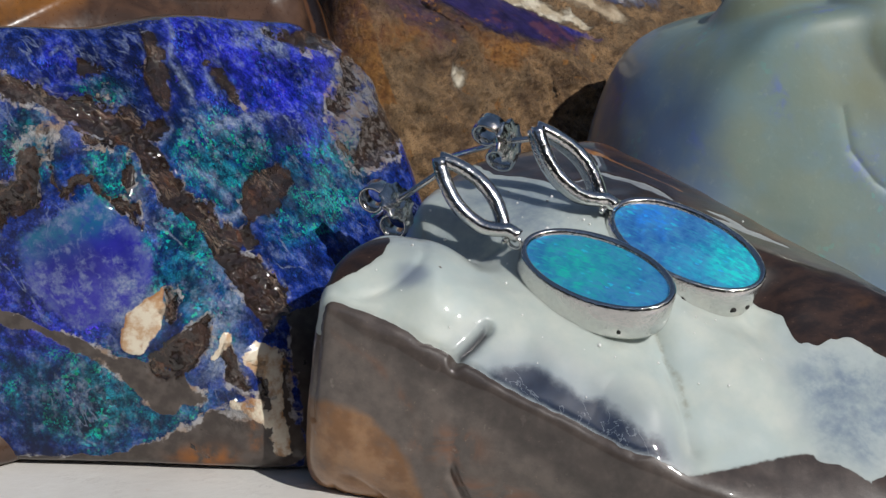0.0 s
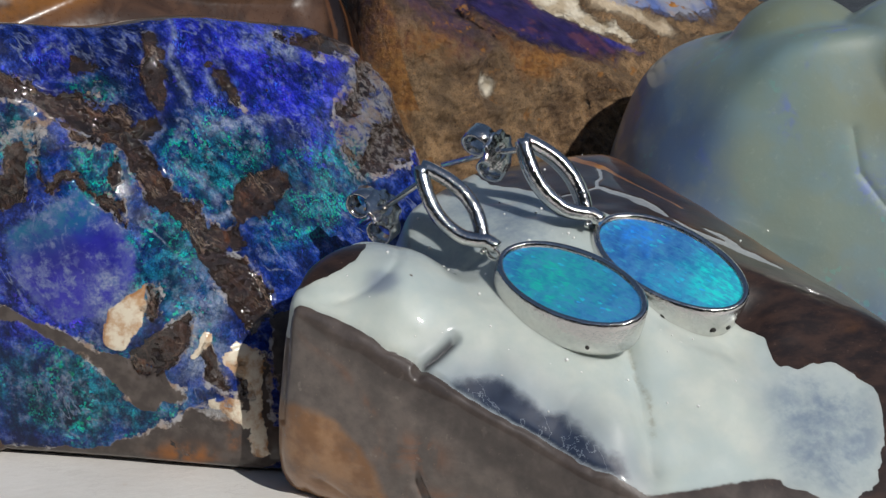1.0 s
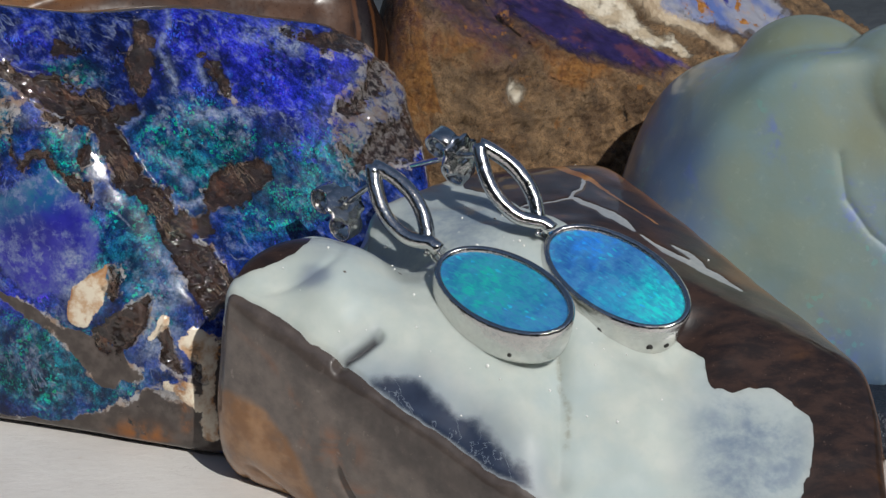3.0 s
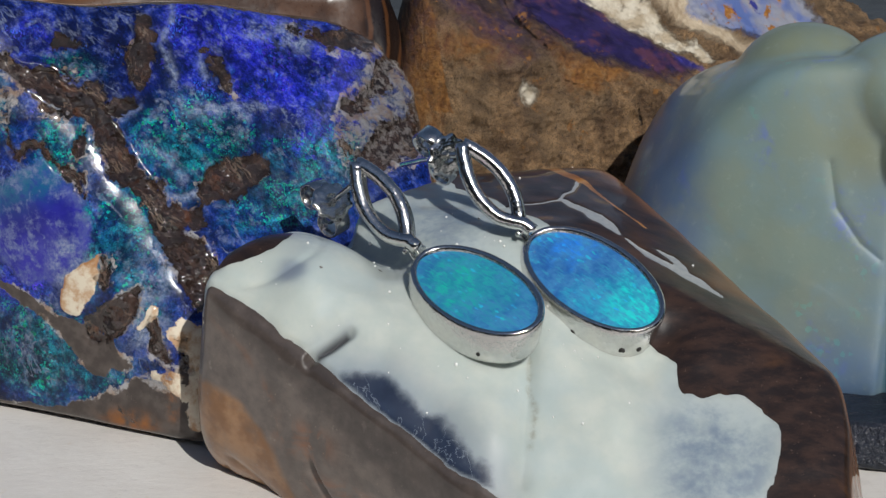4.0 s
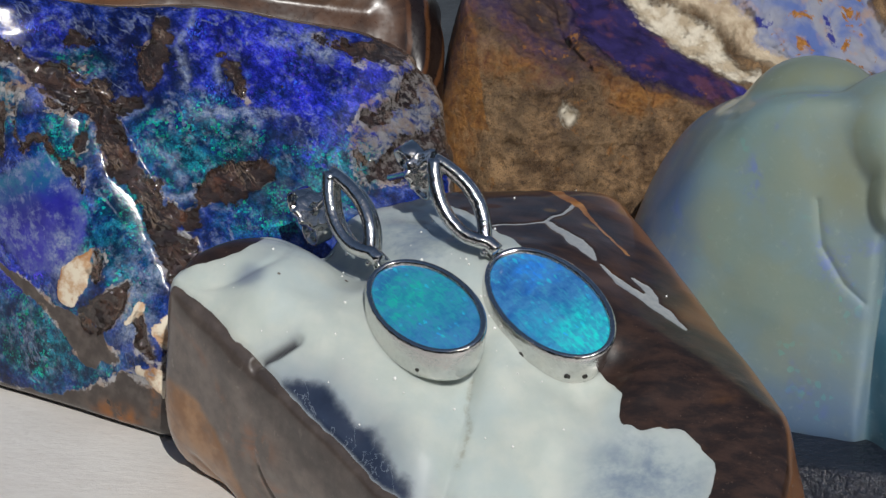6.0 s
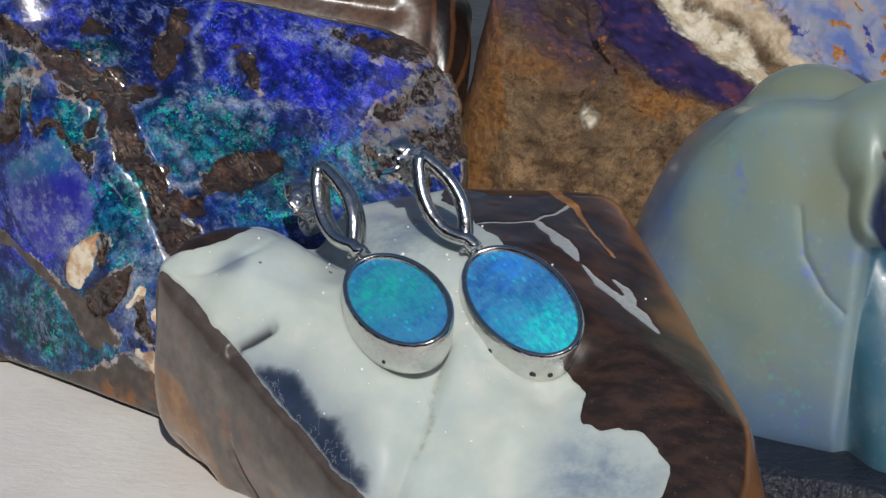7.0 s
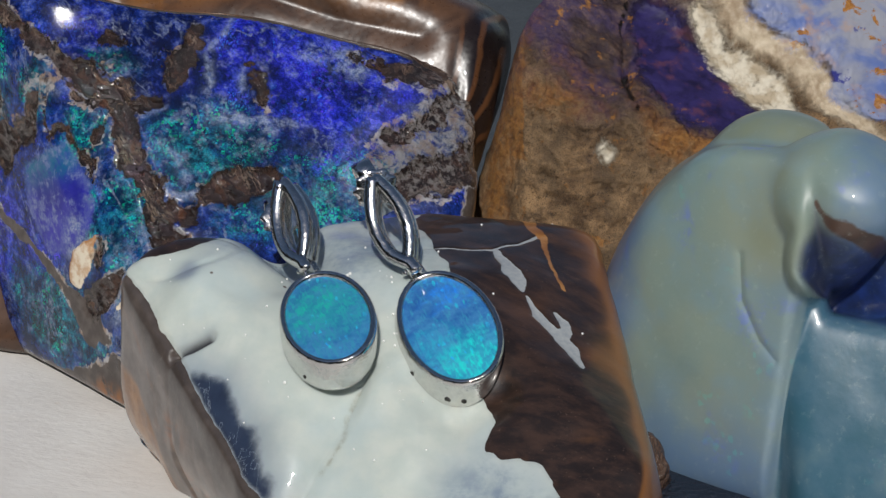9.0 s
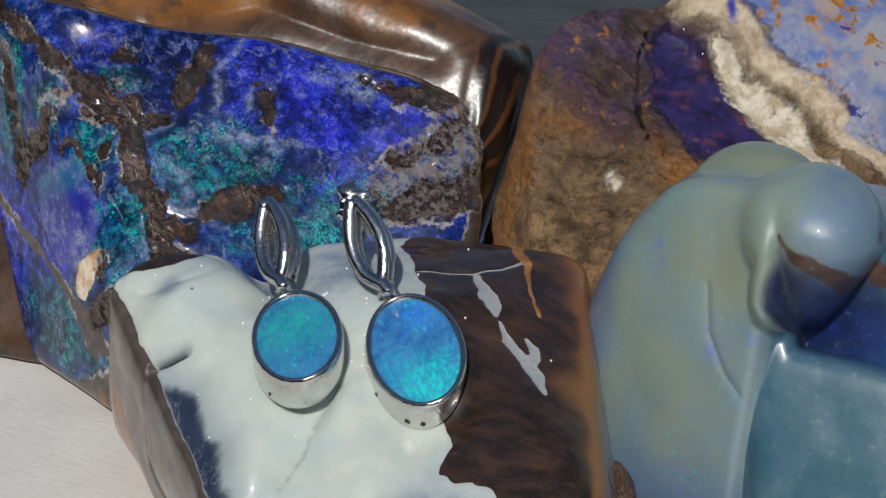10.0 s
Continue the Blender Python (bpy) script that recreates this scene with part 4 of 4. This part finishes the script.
def carved_opal():
    thing = base("carved_opal", (3.0, 1.2, 0), "smoothly carved pale green-blue opal with a dark hollow", "carved opal")
    c = (2.55, 1.1, 1.25)
    d, quads = cube_sphere(190)
    dome = lump(c, [
        ((-.881, -.184, .436), (1.10, 1, 1.55)), ((-.76, -.056, .648), (1.35, 1, 2.06)), ((-.465, .135, .875), (1.67, 1, 2.42)), ((-.945, -.126, .302), (1.05, 1, 1.54)),
        ((-.521, .162, .838), (1.57, 1, 2.43)), ((-.97, .179, .161), (.82, 1, 1.53)), ((-.885, .248, .395), (.90, 1, 2.04)), ((-.697, .306, .649), (1.0, 1, 2.27)),
        ((-.206, .324, .923), (1.16, 1, 2.42)), ((-.864, .501, .044), (.44, 1, 1.75)), ((-.783, .549, .293), (.46, 1, 2.11)), ((-.548, .538, .641), (.59, 1, 2.45)), ((-.126, .388, .913), (.72, 1, 2.56)),
        ((.10, .25, 1), (2.1, 1.0, 2.46)), ((-.80, -.58, .12), (1.22, .74, 1.2)), ((-.45, -.87, .15), (1.62, .60, 1.2)), ((-0.3, -1, 0.2), (2.0, 0.50, 1.6)), ((1, -0.35, 0), (2.58, .45, 1.4)), ((0, 1, 0), (2, 2.6, 1)), ((-0.2, -0.7, -0.7), (2, 0.55, 0.14)), ((0, 0, -1), (0, 0, 0))], 14, d)
    shoulder = lump(c, [
        ((-0.85, -0.45, 0.05), (2.45, 0.45, 1.6)), ((0.05, -1, 0.45), (3.0, .42, 1.6)), ((-.1, .30, 1), (2.8, .6, 2.40)),
        ((1, 0, 0), (5.2, 1, 1)), ((0, 1, 0), (3, 2.3, 1)), ((0, 0, -1), (0, 0, 0))], 8, d)
    r = [1.095 * np.linalg.norm(dome - np.array(c), axis=1), np.linalg.norm(shoulder - np.array(c), axis=1),
         reach_of(c, d, (2.16, 1.38, 2.24), (.50, .45, .42), (0, 10, -25)), reach_of(c, d, (2.74, .74, 2.36), (.47, .56, .40), (12, 0, 14)), reach_of(c, d, (2.66, .42, 2.10), (.19, .30, .36), (10, 14, 0))]
    k = 26
    far = sum(v ** k for v in r) ** (1 / k)
    px, pz = c[0] + d[:, 0] * far, c[2] + d[:, 2] * far
    front = soft(d[:, 1] + .15, .3)
    bowl = hull(px, pz, [(2.64, 2.50), (2.58, 2.05), (2.78, 1.66), (3.7, 1.58), (3.6, 2.02), (3.1, 2.28)])
    far -= .55 * soft(bowl + .05, .16) * front
    co = np.array(c) + d * far[:, None]
    share = sum(np.bincount(quads[:, j], None, len(d)) for j in range(4))[:, None]
    for _ in range(14):                              # worn smooth
        mid = co[quads].mean(1)
        co = np.stack([sum(np.bincount(quads[:, j], mid[:, a], len(d)) for j in range(4)) for a in range(3)], 1) / share
    nor = normals(co, quads)
    x, y, z = co.T
    roll = np.maximum(r[3], r[4])
    cap = soft((np.maximum(np.maximum(r[0], r[1]), roll) - r[2]) * 4, .25)
    ridge = soft((np.maximum(np.maximum(r[0], r[1]), r[2]) - roll) * 4, .25)
    right = soft((r[0] - r[1]) * 4, .3) * (1 - ridge) * (1 - cap)
    groove = soft(line(x, z, [(2.12, 1.95, 0), (2.16, 1.65, .01), (2.32, 1.42, 0), (2.45, 1.32, 0)]), .08) * (nor[:, 1] < 0)
    flow = np.sin(z * 3.1 + x * 1.3 + 1.1)
    push = .025 * fbm(co, .9, 3, 31) - .03 * groove + .02 * flow * right
    co = co + nor * push[:, None]
    co[:, 2] = np.maximum(co[:, 2], 0)
    hol = soft(bowl + .01 + .03 * fbm(co, 3, 3, 66), .07 + .2 * soft(pz - 1.85, .3)) * front * soft(1.55 - pz, .25)
    brown = np.maximum(soft(line(px, pz, [(2.65, 2.50, .012), (2.78, 2.43, .02), (2.98, 2.34, .025), (3.2, 2.22, .03), (3.5, 2.1, .03)]), .06) * front, soft(line(px, pz, [(3.12, 2.74, .01), (3.22, 2.5, .02), (3.24, 2.3, .02)]), .08) * front)
    blue = np.maximum.reduce([soft(z - .75, .6), soft(x - 1.30, .2), right, .5 * soft(2.35 - x, .5) * (1 - ridge), .8 * ridge * soft(2.80 - x, .18)])
    layers = {"hollow": hol, "brown": brown, "blue": blue, "teal": right, "olive": np.maximum(.62 * cap, .5 * soft(np.abs(roll - np.maximum(r[0], r[2])) - .03, .1) * (z > 1.5))}
    # olive translucency and the ridge's shadow on the dome, both put in the tint
    layers["olive"] = np.maximum(layers["olive"], .65 * soft(patch(x, z, 2.32, 2.12, .13, .24, 20), .2) * front * (1 - .6 * ridge))
    stone_parts(thing, co, quads, layers, carved_material(), [
        ("hollow", "dark blue hollow edged with brown", np.maximum(hol, brown)), ("cap_roll", "rounded translucent olive-tinted roll", cap),
        ("ridge_roll", "", ridge), ("shoulder", "", right), ("dome", "", None)])
    # dark block added under the carving, in place of its shaded lower body
    d, quads = cube_sphere(50)
    added_foot = lump((2.35, .55, .25), [((-1, -.25, .35), (1.52, .4, .3)), ((-.2, -1, .3), (2.2, -.28, .3)), ((0, 0, 1), (2, .5, .34)), ((0, 0, -1), (0, 0, 0)), ((1, 0, 0), (4.6, 1, .3)), ((0, 1, 0), (2, 2, .3))], 10, d)
    added_foot += d * (.03 * fbm(added_foot, 2.5, 4, 29))[:, None]
    added_foot[:, 2] = np.maximum(added_foot[:, 2], 0)
    stone_parts(thing, added_foot, quads, {}, plain("dark_under_carving", (0.016, 0.021, 0.034), 0.22, 3), [("added_foot", "dark blue-black block added under the carving", None)])


carved_opal()


# ---------------------------------------------------------------- rough boulder behind
def boulder():
    d, quads = cube_sphere(190)
    co = lump((1.3, 4.2, 1.1), [
        ((0.25, -1, 0.55), (0.3, 3.08, 1.65)), ((0.38, -0.44, 1), (0.5, 3.68, 2.05)), ((-0.95, -0.1, 0.28), (-0.55, 3.5, 2.1)), ((-.55, -.80, .22), (-.43, 3.16, 1.9)),
        ((-0.15, 0.6, 0.8), (-0.10, 4.55, 2.6)), ((-0.8, 0.5, 0.3), (-0.45, 4.1, 2.3)), ((.55, .0, 1), (2.6, 4.5, 2.05)), ((1, 0, 0), (4.2, 4, 1)), ((0, 1, 0), (1, 6, 1)), ((0, 0, -1), (0, 0, 0))], 26, d)
    x, y, z = co.T
    co[:, 2] += (.18 * soft(x + .05, .5) + .50 * soft(4.52 - y - .08 * x, .35) * soft(.25 - x, .35)) * soft(1.9 - z, .3)
    nor = normals(co, quads)
    wx, wy = x + .05 * fbm(co, 2.4, 4, 87), y + .05 * fbm(co, 2.4, 4, 91)
    flank = soft(.35 + nor[:, 0] + .1 * (nor[:, 2] > .5), .12) * (x < .3)
    low = np.where(z > 1.45, 0, 9)                       # the colours lie on the upper side only
    purple = line(wx, wy, [(.38, 4.24, .20), (.65, 4.00, .32), (.92, 3.84, .34), (1.25, 3.76, .26), (1.65, 3.76, .14)]) + low
    dusk = np.minimum(patch(wx, wy, .0, 3.95, .95, .70, 0), patch(wx, wy, .12, 3.60, .50, .36, -20)) + low
    cream = np.minimum(line(wx, wy, [(.72, 4.40, .05), (.95, 4.27, .11), (1.2, 4.18, .14), (1.55, 4.08, .13), (1.9, 4.04, .07)]) + low, line(wx, z, [(.30, 1.70, .03), (.38, 1.63, .045)]) + np.where(y > 3.7, 9, 0))
    pastel = patch(wx, wy, 1.75, 4.98, 1.35, .58, -6) + low
    honey = line(wx, wy, [(.15, 4.85, .16), (.42, 4.62, .16), (.72, 4.56, .12), (1.1, 4.46, .10), (1.75, 4.35, .10), (2.3, 4.27, .10)]) + low
    drop = np.minimum(patch(wx, wy, .77, 4.58, .04, .09, 0), patch(wx, wy, 1.75, 3.85, .16, .05, -15)) + low
    ochre = np.minimum.reduce([patch(wx, wy, -.5, 3.2, .12, .55, 0), patch(wx, wy, 0.0, 3.45, .26, .15, 0), line(wx, wy, [(.2, 4.1, .02), (.32, 3.82, .03), (.5, 3.48, .07), (.75, 3.33, .12), (1.1, 3.45, .05)]),
                               patch(wx, wy, 1.3, 3.60, .12, .08, 0), patch(wx, z, -.05, 2.02, .30, .12, -12) + np.where(y > 3.45, 9, 0), np.where((flank > .5) & (z > 1.55), -.25, 9)])
    crack = np.minimum(line(wx, wy, [(.10, 4.3, .008), (.22, 4.0, .014), (.30, 3.8, .016), (.44, 3.5, .02), (.52, 3.38, .01)]), line(wx, z, [(.66, 1.76, .004), (.72, 1.70, .008), (.76, 1.70, .004)]))
    crack = np.minimum(crack, np.where(y > 3.7, 9, line(wx, z, [(1.22, 1.50, .012), (1.26, 1.38, .016), (1.28, 1.30, .008)])))
    layers = {"purple_d": purple, "dusk_d": dusk, "cream_d": cream, "pastel_d": pastel, "honey_d": honey, "drop_d": drop, "ochre_d": ochre, "crack_d": crack}
    ridge = np.abs(fbm(co, 1.7, 5, 7, .55))
    push = .10 * (.28 - ridge) + .035 * fbm(co, 7, 4, 13, .6) + .014 * fbm(co, 22, 3, 19)
    push *= 1 - .93 * np.maximum.reduce([soft(purple - .05, .3), .9 * soft(pastel, .3), .6 * soft(dusk, .3), .85 * soft(honey, .2), .6 * soft(cream, .1)])
    push *= 1 - .8 * flank
    push -= .07 * soft(line(wx, wy, [(.22, 4.1, .01), (.30, 3.8, .02), (.46, 3.48, .02)]), .07) + .04 * soft(cream, .1)
    push -= .05 * soft(patch(wx, z, .34, 1.56, .07, .05, 0), .05)
    co = co + nor * push[:, None]
    co[:, 2] = np.maximum(co[:, 2], 0)
    thing = base("rough_boulder", (1.3, 4.2, 0), "rough brown ironstone boulder with ochre, purple and pastel opal", "boulder")
    stone_parts(thing, co, quads, layers, rough_boulder(), [
        ("opal_seam", "pastel blue opal with orange specks", soft(pastel, .004)), ("purple_seam", "dark purple opal", soft(purple, .004)),
        ("chalky_band", "cream-coloured chalky band", soft(cream, .004)), ("ironstone", "", None)])


boulder()


# ---------------------------------------------------------------- polished brown back of the slab
def brown_back(thing):
    d, quads = cube_sphere(110)
    co = lump((-2.6, 3.7, 1.4), [
        ((0, -0.8, 0.5), (-1.6, 2.45, 2.3)), ((.26, -.84, .475), (-1.75, 2.87, 2.3)), ((1, 0.30, -.36), (-0.45, 3.4, 2.36)), ((0.28, 0.30, 1), (-0.88, 3.4, 2.68)), ((.75, .15, .66), (-.62, 3.45, 2.55)), ((-1, 0, 0), (-6, 3, 1)),
        ((0, 1, 0), (-2, 4.4, 1)), ((0, 0, -1), (0, 0, 0)), ((.75, -.4, .42), (-.58, 3.2, 2.42))], 12, d)
    nor = normals(co, quads)
    x, y, z = co.T
    end = soft(-.93 - x + .35 * (z - 2.3) ** 2, .06)
    push = .05 * fbm(co, .8, 3, 61) + .012 * np.sin(x * 26 + 5 * fbm(co, 1.2, 2, 4)) * end
    push -= .07 * soft(line(x, z, [(-3.6, 2.55, .05), (-2.7, 2.75, .06), (-1.9, 2.55, .05), (-1.2, 2.42, .05)]), .2)
    co = co + nor * push[:, None]
    co[:, 2] = np.maximum(co[:, 2], 0)
    stone_parts(thing, co, quads, {"end": end, "band": x + .55 * (z - 2.25) ** 2 + .1 * y, "amber": np.maximum(glow(x, z, [(-3.4, 2.75, .9, .16, 5), (-4.6, 2.6, .8, .2, 0), (-1.75, 2.74, .45, .10, -12)]), .8 * glow(x, y, [(-2.2, 3.6, .8, .25, -10)]) * (z > 2.6))}, polished_brown(), [
        ("banded_end", "dark end with concentric golden bands", end), ("ironstone_back", "glossy dark brown polished ironstone", None)])


brown_back(slab)


# ---------------------------------------------------------------- small brown pebble beside the carved opal
def pebble():
    d, quads = cube_sphere(30)
    co = d * np.array((.22, .22, .36)) + np.array((1.56, .22, .36))
    co += d * (.05 * fbm(co, 3, 4, 77))[:, None]
    co[:, 2] = np.maximum(co[:, 2], 0)
    ob = new("pebble", mesh_of("pebble", co, quads))
    ob.data.materials.append(plain("brown_pebble", (0.10, 0.055, 0.035), 0.25, 5))
    tagged(ob, "small glossy dark brown ironstone pebble", "pebble")


pebble()


# ---------------------------------------------------------------- earrings
def sweep(points, across, profile, closed=False):
    """A band along points; profile rows are (along across, along the third way)."""
    bm = bmesh.new()
    n, rings = len(points), []
    for k, p in enumerate(points):
        a, b = points[(k - 1) % n if closed else max(k - 1, 0)], points[(k + 1) % n if closed else min(k + 1, n - 1)]
        t = (b - a).normalized()
        s = across[k] if isinstance(across, list) else across
        s = (s - t * s.dot(t)).normalized()
        o = t.cross(s)
        rings.append([bm.verts.new(p + s * u + o * v) for u, v in profile])
    m = len(profile)
    for k in range(n if closed else n - 1):
        r0, r1 = rings[k], rings[(k + 1) % n]
        for j in range(m):
            bm.faces.new((r0[j], r0[(j + 1) % m], r1[(j + 1) % m], r1[j]))
    if not closed:
        bm.faces.new(rings[0][::-1])
        bm.faces.new(rings[-1])
    return bm


def circle(r, n=10, squash=1.0):
    return [(r * math.cos(2 * math.pi * k / n), r * squash * math.sin(2 * math.pi * k / n)) for k in range(n)]


def earring(centre, a, b, link, top, width, clasp, tip, lean, label, stone_material, metal, holes):
    centre, a, b, link, top, width, clasp, tip, lean = (V(v) for v in (centre, a, b, link, top, width, clasp, tip, lean))
    la, lb = a.length, b.length
    ex = a.normalized()
    ez = a.cross(b).normalized()
    ey = ez.cross(ex)
    turn = Matrix((ex, ey, ez)).transposed().to_4x4()
    turn.translation = centre * CM
    thing = base("earring", (0, 0, 0), label, "earring", "pair of earrings", turn)

    def oval(t, out, h):
        p = V((la * math.cos(t), lb * math.sin(t), 0))
        nrm = V((math.cos(t) / la, math.sin(t) / lb, 0)).normalized()
        q = p + nrm * out
        return centre + ex * q.x + ey * q.y + ez * h + lean * max(-h / .24, 0)

    ring = [2 * math.pi * k / 96 for k in range(96)]
    # bezel: polished rim, tall outer wall, rounded foot and a closed back
    rim = [(-.004, -.03), (-.002, .004), (.008, .018), (.022, .023), (.036, .016), (.045, .0), (.047, -.03), (.046, -.12), (.040, -.20), (.028, -.232), (.0, -.24), (-.06, -.242)]
    bm = bmesh.new()
    rows = [[bm.verts.new(oval(t, o, h)) for t in ring] for o, h in rim]
    for r0, r1 in zip(rows, rows[1:]):
        for k in range(96):
            bm.faces.new((r0[k], r0[(k + 1) % 96], r1[(k + 1) % 96], r1[k]))
    bm.faces.new(rows[-1])
    bezel = part("bezel", bm, metal, thing, "polished silver bezel")
    # the set opal, gently domed
    bm = bmesh.new()
    rows = [[bm.verts.new(centre + ex * (la * r * math.cos(t)) + ey * (lb * r * math.sin(t)) + ez * (.020 * (1 - r * r) - .006)) for t in ring] for r in (1.0, .97, .9, .75, .5, .25)]
    mid = bm.verts.new(centre + ez * .014)
    for r0, r1 in zip(rows, rows[1:]):
        for k in range(96):
            bm.faces.new((r0[k], r0[(k + 1) % 96], r1[(k + 1) % 96], r1[k]))
    for k in range(96):
        bm.faces.new((rows[-1][k], rows[-1][(k + 1) % 96], mid))
    part("opal_cabochon", bm, stone_material, thing, "oval blue opal with green fire")
    # small drilled holes and casting beads on the wall
    for t, h, r in holes:
        p, q = oval(t, .0445, h), oval(t, .046, h)
        out = (oval(t, .1, h) - oval(t, 0, h)).normalized()
        part("drill_hole", sweep([p - out * .004, q], ez, circle(r, 10)), HOLE, bezel, "small dark drilled hole")
    # jump ring and collar between stone and loop
    head = oval(math.pi, .05, -.04)
    mid = (head + link) / 2
    up = (link - head).normalized() if (link - head).length > 1e-4 else -ex
    loop = [mid + up * (.055 * math.cos(t)) + ez * (.05 * math.sin(t)) for t in [2 * math.pi * k / 20 for k in range(20)]]
    part("jump_ring", sweep(loop, ey, circle(.014, 8), True), metal, thing)
    # open leaf-shaped loop of two crossing bands
    along = (top - link)
    length = along.length
    al = along.normalized()
    wd = (width - al * width.dot(al)).normalized()
    face = al.cross(wd)
    face = face if face.z - face.y > 0 else -face
    wmax = .112
    # each rail: a rounded front bead, a hollow side and a thinner back bead
    profile = [(-.085, .0), (-.080, .026), (-.062, .034), (-.045, .024), (-.025, .016), (.010, .018), (.030, .040), (.055, .050), (.080, .038), (.094, .012),
               (.094, -.012), (.080, -.038), (.055, -.050), (.030, -.040), (.010, -.018), (-.025, -.016), (-.045, -.024), (-.062, -.034), (-.080, -.026)]
    loop_thing = None
    for sgn, start, lift in ((-1, -.06, .012), (1, .10, -.006)):
        pts = []
        for k in range(29):
            s = start + (1 - start) * k / 28
            out = sgn * wmax * math.sin(math.pi * min(max((s - .06) / .94, 0), 1) ** .92) ** .85
            if sgn < 0:
                out += .05 * max(0, .22 - s) / .22
            pts.append(link + al * (s * length) + wd * out + face * lift)
        if loop_thing is None:
            loop_thing = part("leaf_loop", sweep(pts, face, profile), metal, thing, "open leaf-shaped silver loop")
        else:
            part("cross_band", sweep(pts, face, profile), metal, loop_thing)
    # little beads where the loop meets the ring
    bm = bmesh.new()
    for k in (-1, 0, 1):
        bmesh.ops.create_uvsphere(bm, u_segments=10, v_segments=8, radius=.022, matrix=Matrix.Translation(link + wd * (.026 * k) + face * .03))
    part("bead", bm, metal, thing)
    # post and butterfly clasp
    start = top - al * .07 - face * .03
    part("post", sweep([start, clasp, tip], wd, circle(.021, 10)), metal, thing)
    way = (clasp - start).normalized()
    sx = (wd - way * wd.dot(way)).normalized()
    sy = way.cross(sx)
    # scalloped plate of the clasp, with the post through it
    at = clasp - way * .07
    bm = bmesh.new()
    ends = []
    for off in (-.012, .012):
        ends.append([[bm.verts.new(at + way * (off + (.012 if r > .1 else 0)) + sx * (r * (1 + .07 * math.cos(9 * t)) * math.cos(t)) + sy * (r * .86 * (1 + .07 * math.cos(9 * t)) * math.sin(t))) for t in [2 * math.pi * k / 54 for k in range(54)]] for r in (.024, .08, .125, .155)])
    for k in range(54):
        j = (k + 1) % 54
        for face_rows in ends:
            for r0, r1 in zip(face_rows, face_rows[1:]):
                bm.faces.new((r0[k], r0[j], r1[j], r1[k]))
        for n in (0, -1):
            bm.faces.new((ends[0][n][k], ends[0][n][j], ends[1][n][j], ends[1][n][k]))
    part("clasp_plate", bm, metal, thing, "scalloped silver clasp plate")
    spiral = []
    for k in range(34):
        t = k / 33
        ang = -math.pi / 2 + t * 1.72 * math.pi
        r = .105 - .035 * t
        spiral.append((.105 + r * math.cos(ang), .105 + r * math.sin(ang)))
    strip = [(-x, y) for x, y in spiral[::-1]] + [(0, .004)] + spiral
    pts = [clasp + sy * x + way * (y - .05) for x, y in strip]
    flat = [(-.062, .010), (-.066, 0), (-.062, -.010), (.062, -.010), (.066, 0), (.062, .010)]
    part("butterfly_clasp", sweep(pts, sx, flat), metal, thing, "scrolled silver butterfly clasp")
    return thing


HOLE = plain("drill_shadow", (0.02, 0.018, 0.016), 0.6)
SILVER = silver()
earring((-0.416, -0.56, 1.511), (0.303, -0.377, -0.098), (0.211, 0.147, 0.086), (-.81, -.04, 1.60), (-1.12, .36, 2.07), (.36, -.2, -.08),
        (-1.32, .69, 1.66), (-1.40, .80, 1.55), (-.05, -.03, 0), "silver drop earring with teal-green oval opal, lying on stone",
        doublet("teal_opal_doublet", [(0, 0, .42, (.02, .27, .38), .7), (-.14, .0, .24, (.01, .52, .40), .8), (.1, .12, .16, (.03, .34, .45), .5)], .84), SILVER, [(5.35, -.17, .014)])
earring((0.374, -0.349, 1.479), (0.334, -0.367, -0.163), (0.219, 0.155, 0.098), (-.06, .04, 1.67), (-.43, .34, 2.19), (.37, -.07, -.09),
        (-.55, .58, 2.04), (-.80, .86, 1.88), (-.07, -.05, 0), "silver drop earring with sky-blue oval opal, lying on stone",
        doublet("blue_opal_doublet", [(.35, .02, .22, (.01, .80, .72), .85), (.1, -.15, .14, (.02, .40, .60), .6), (-.30, .10, .13, (.02, .25, .98), .8)], .80), SILVER, [(5.0, -.13, .026), (5.75, -.15, .022), (6.05, -.16, .018)])
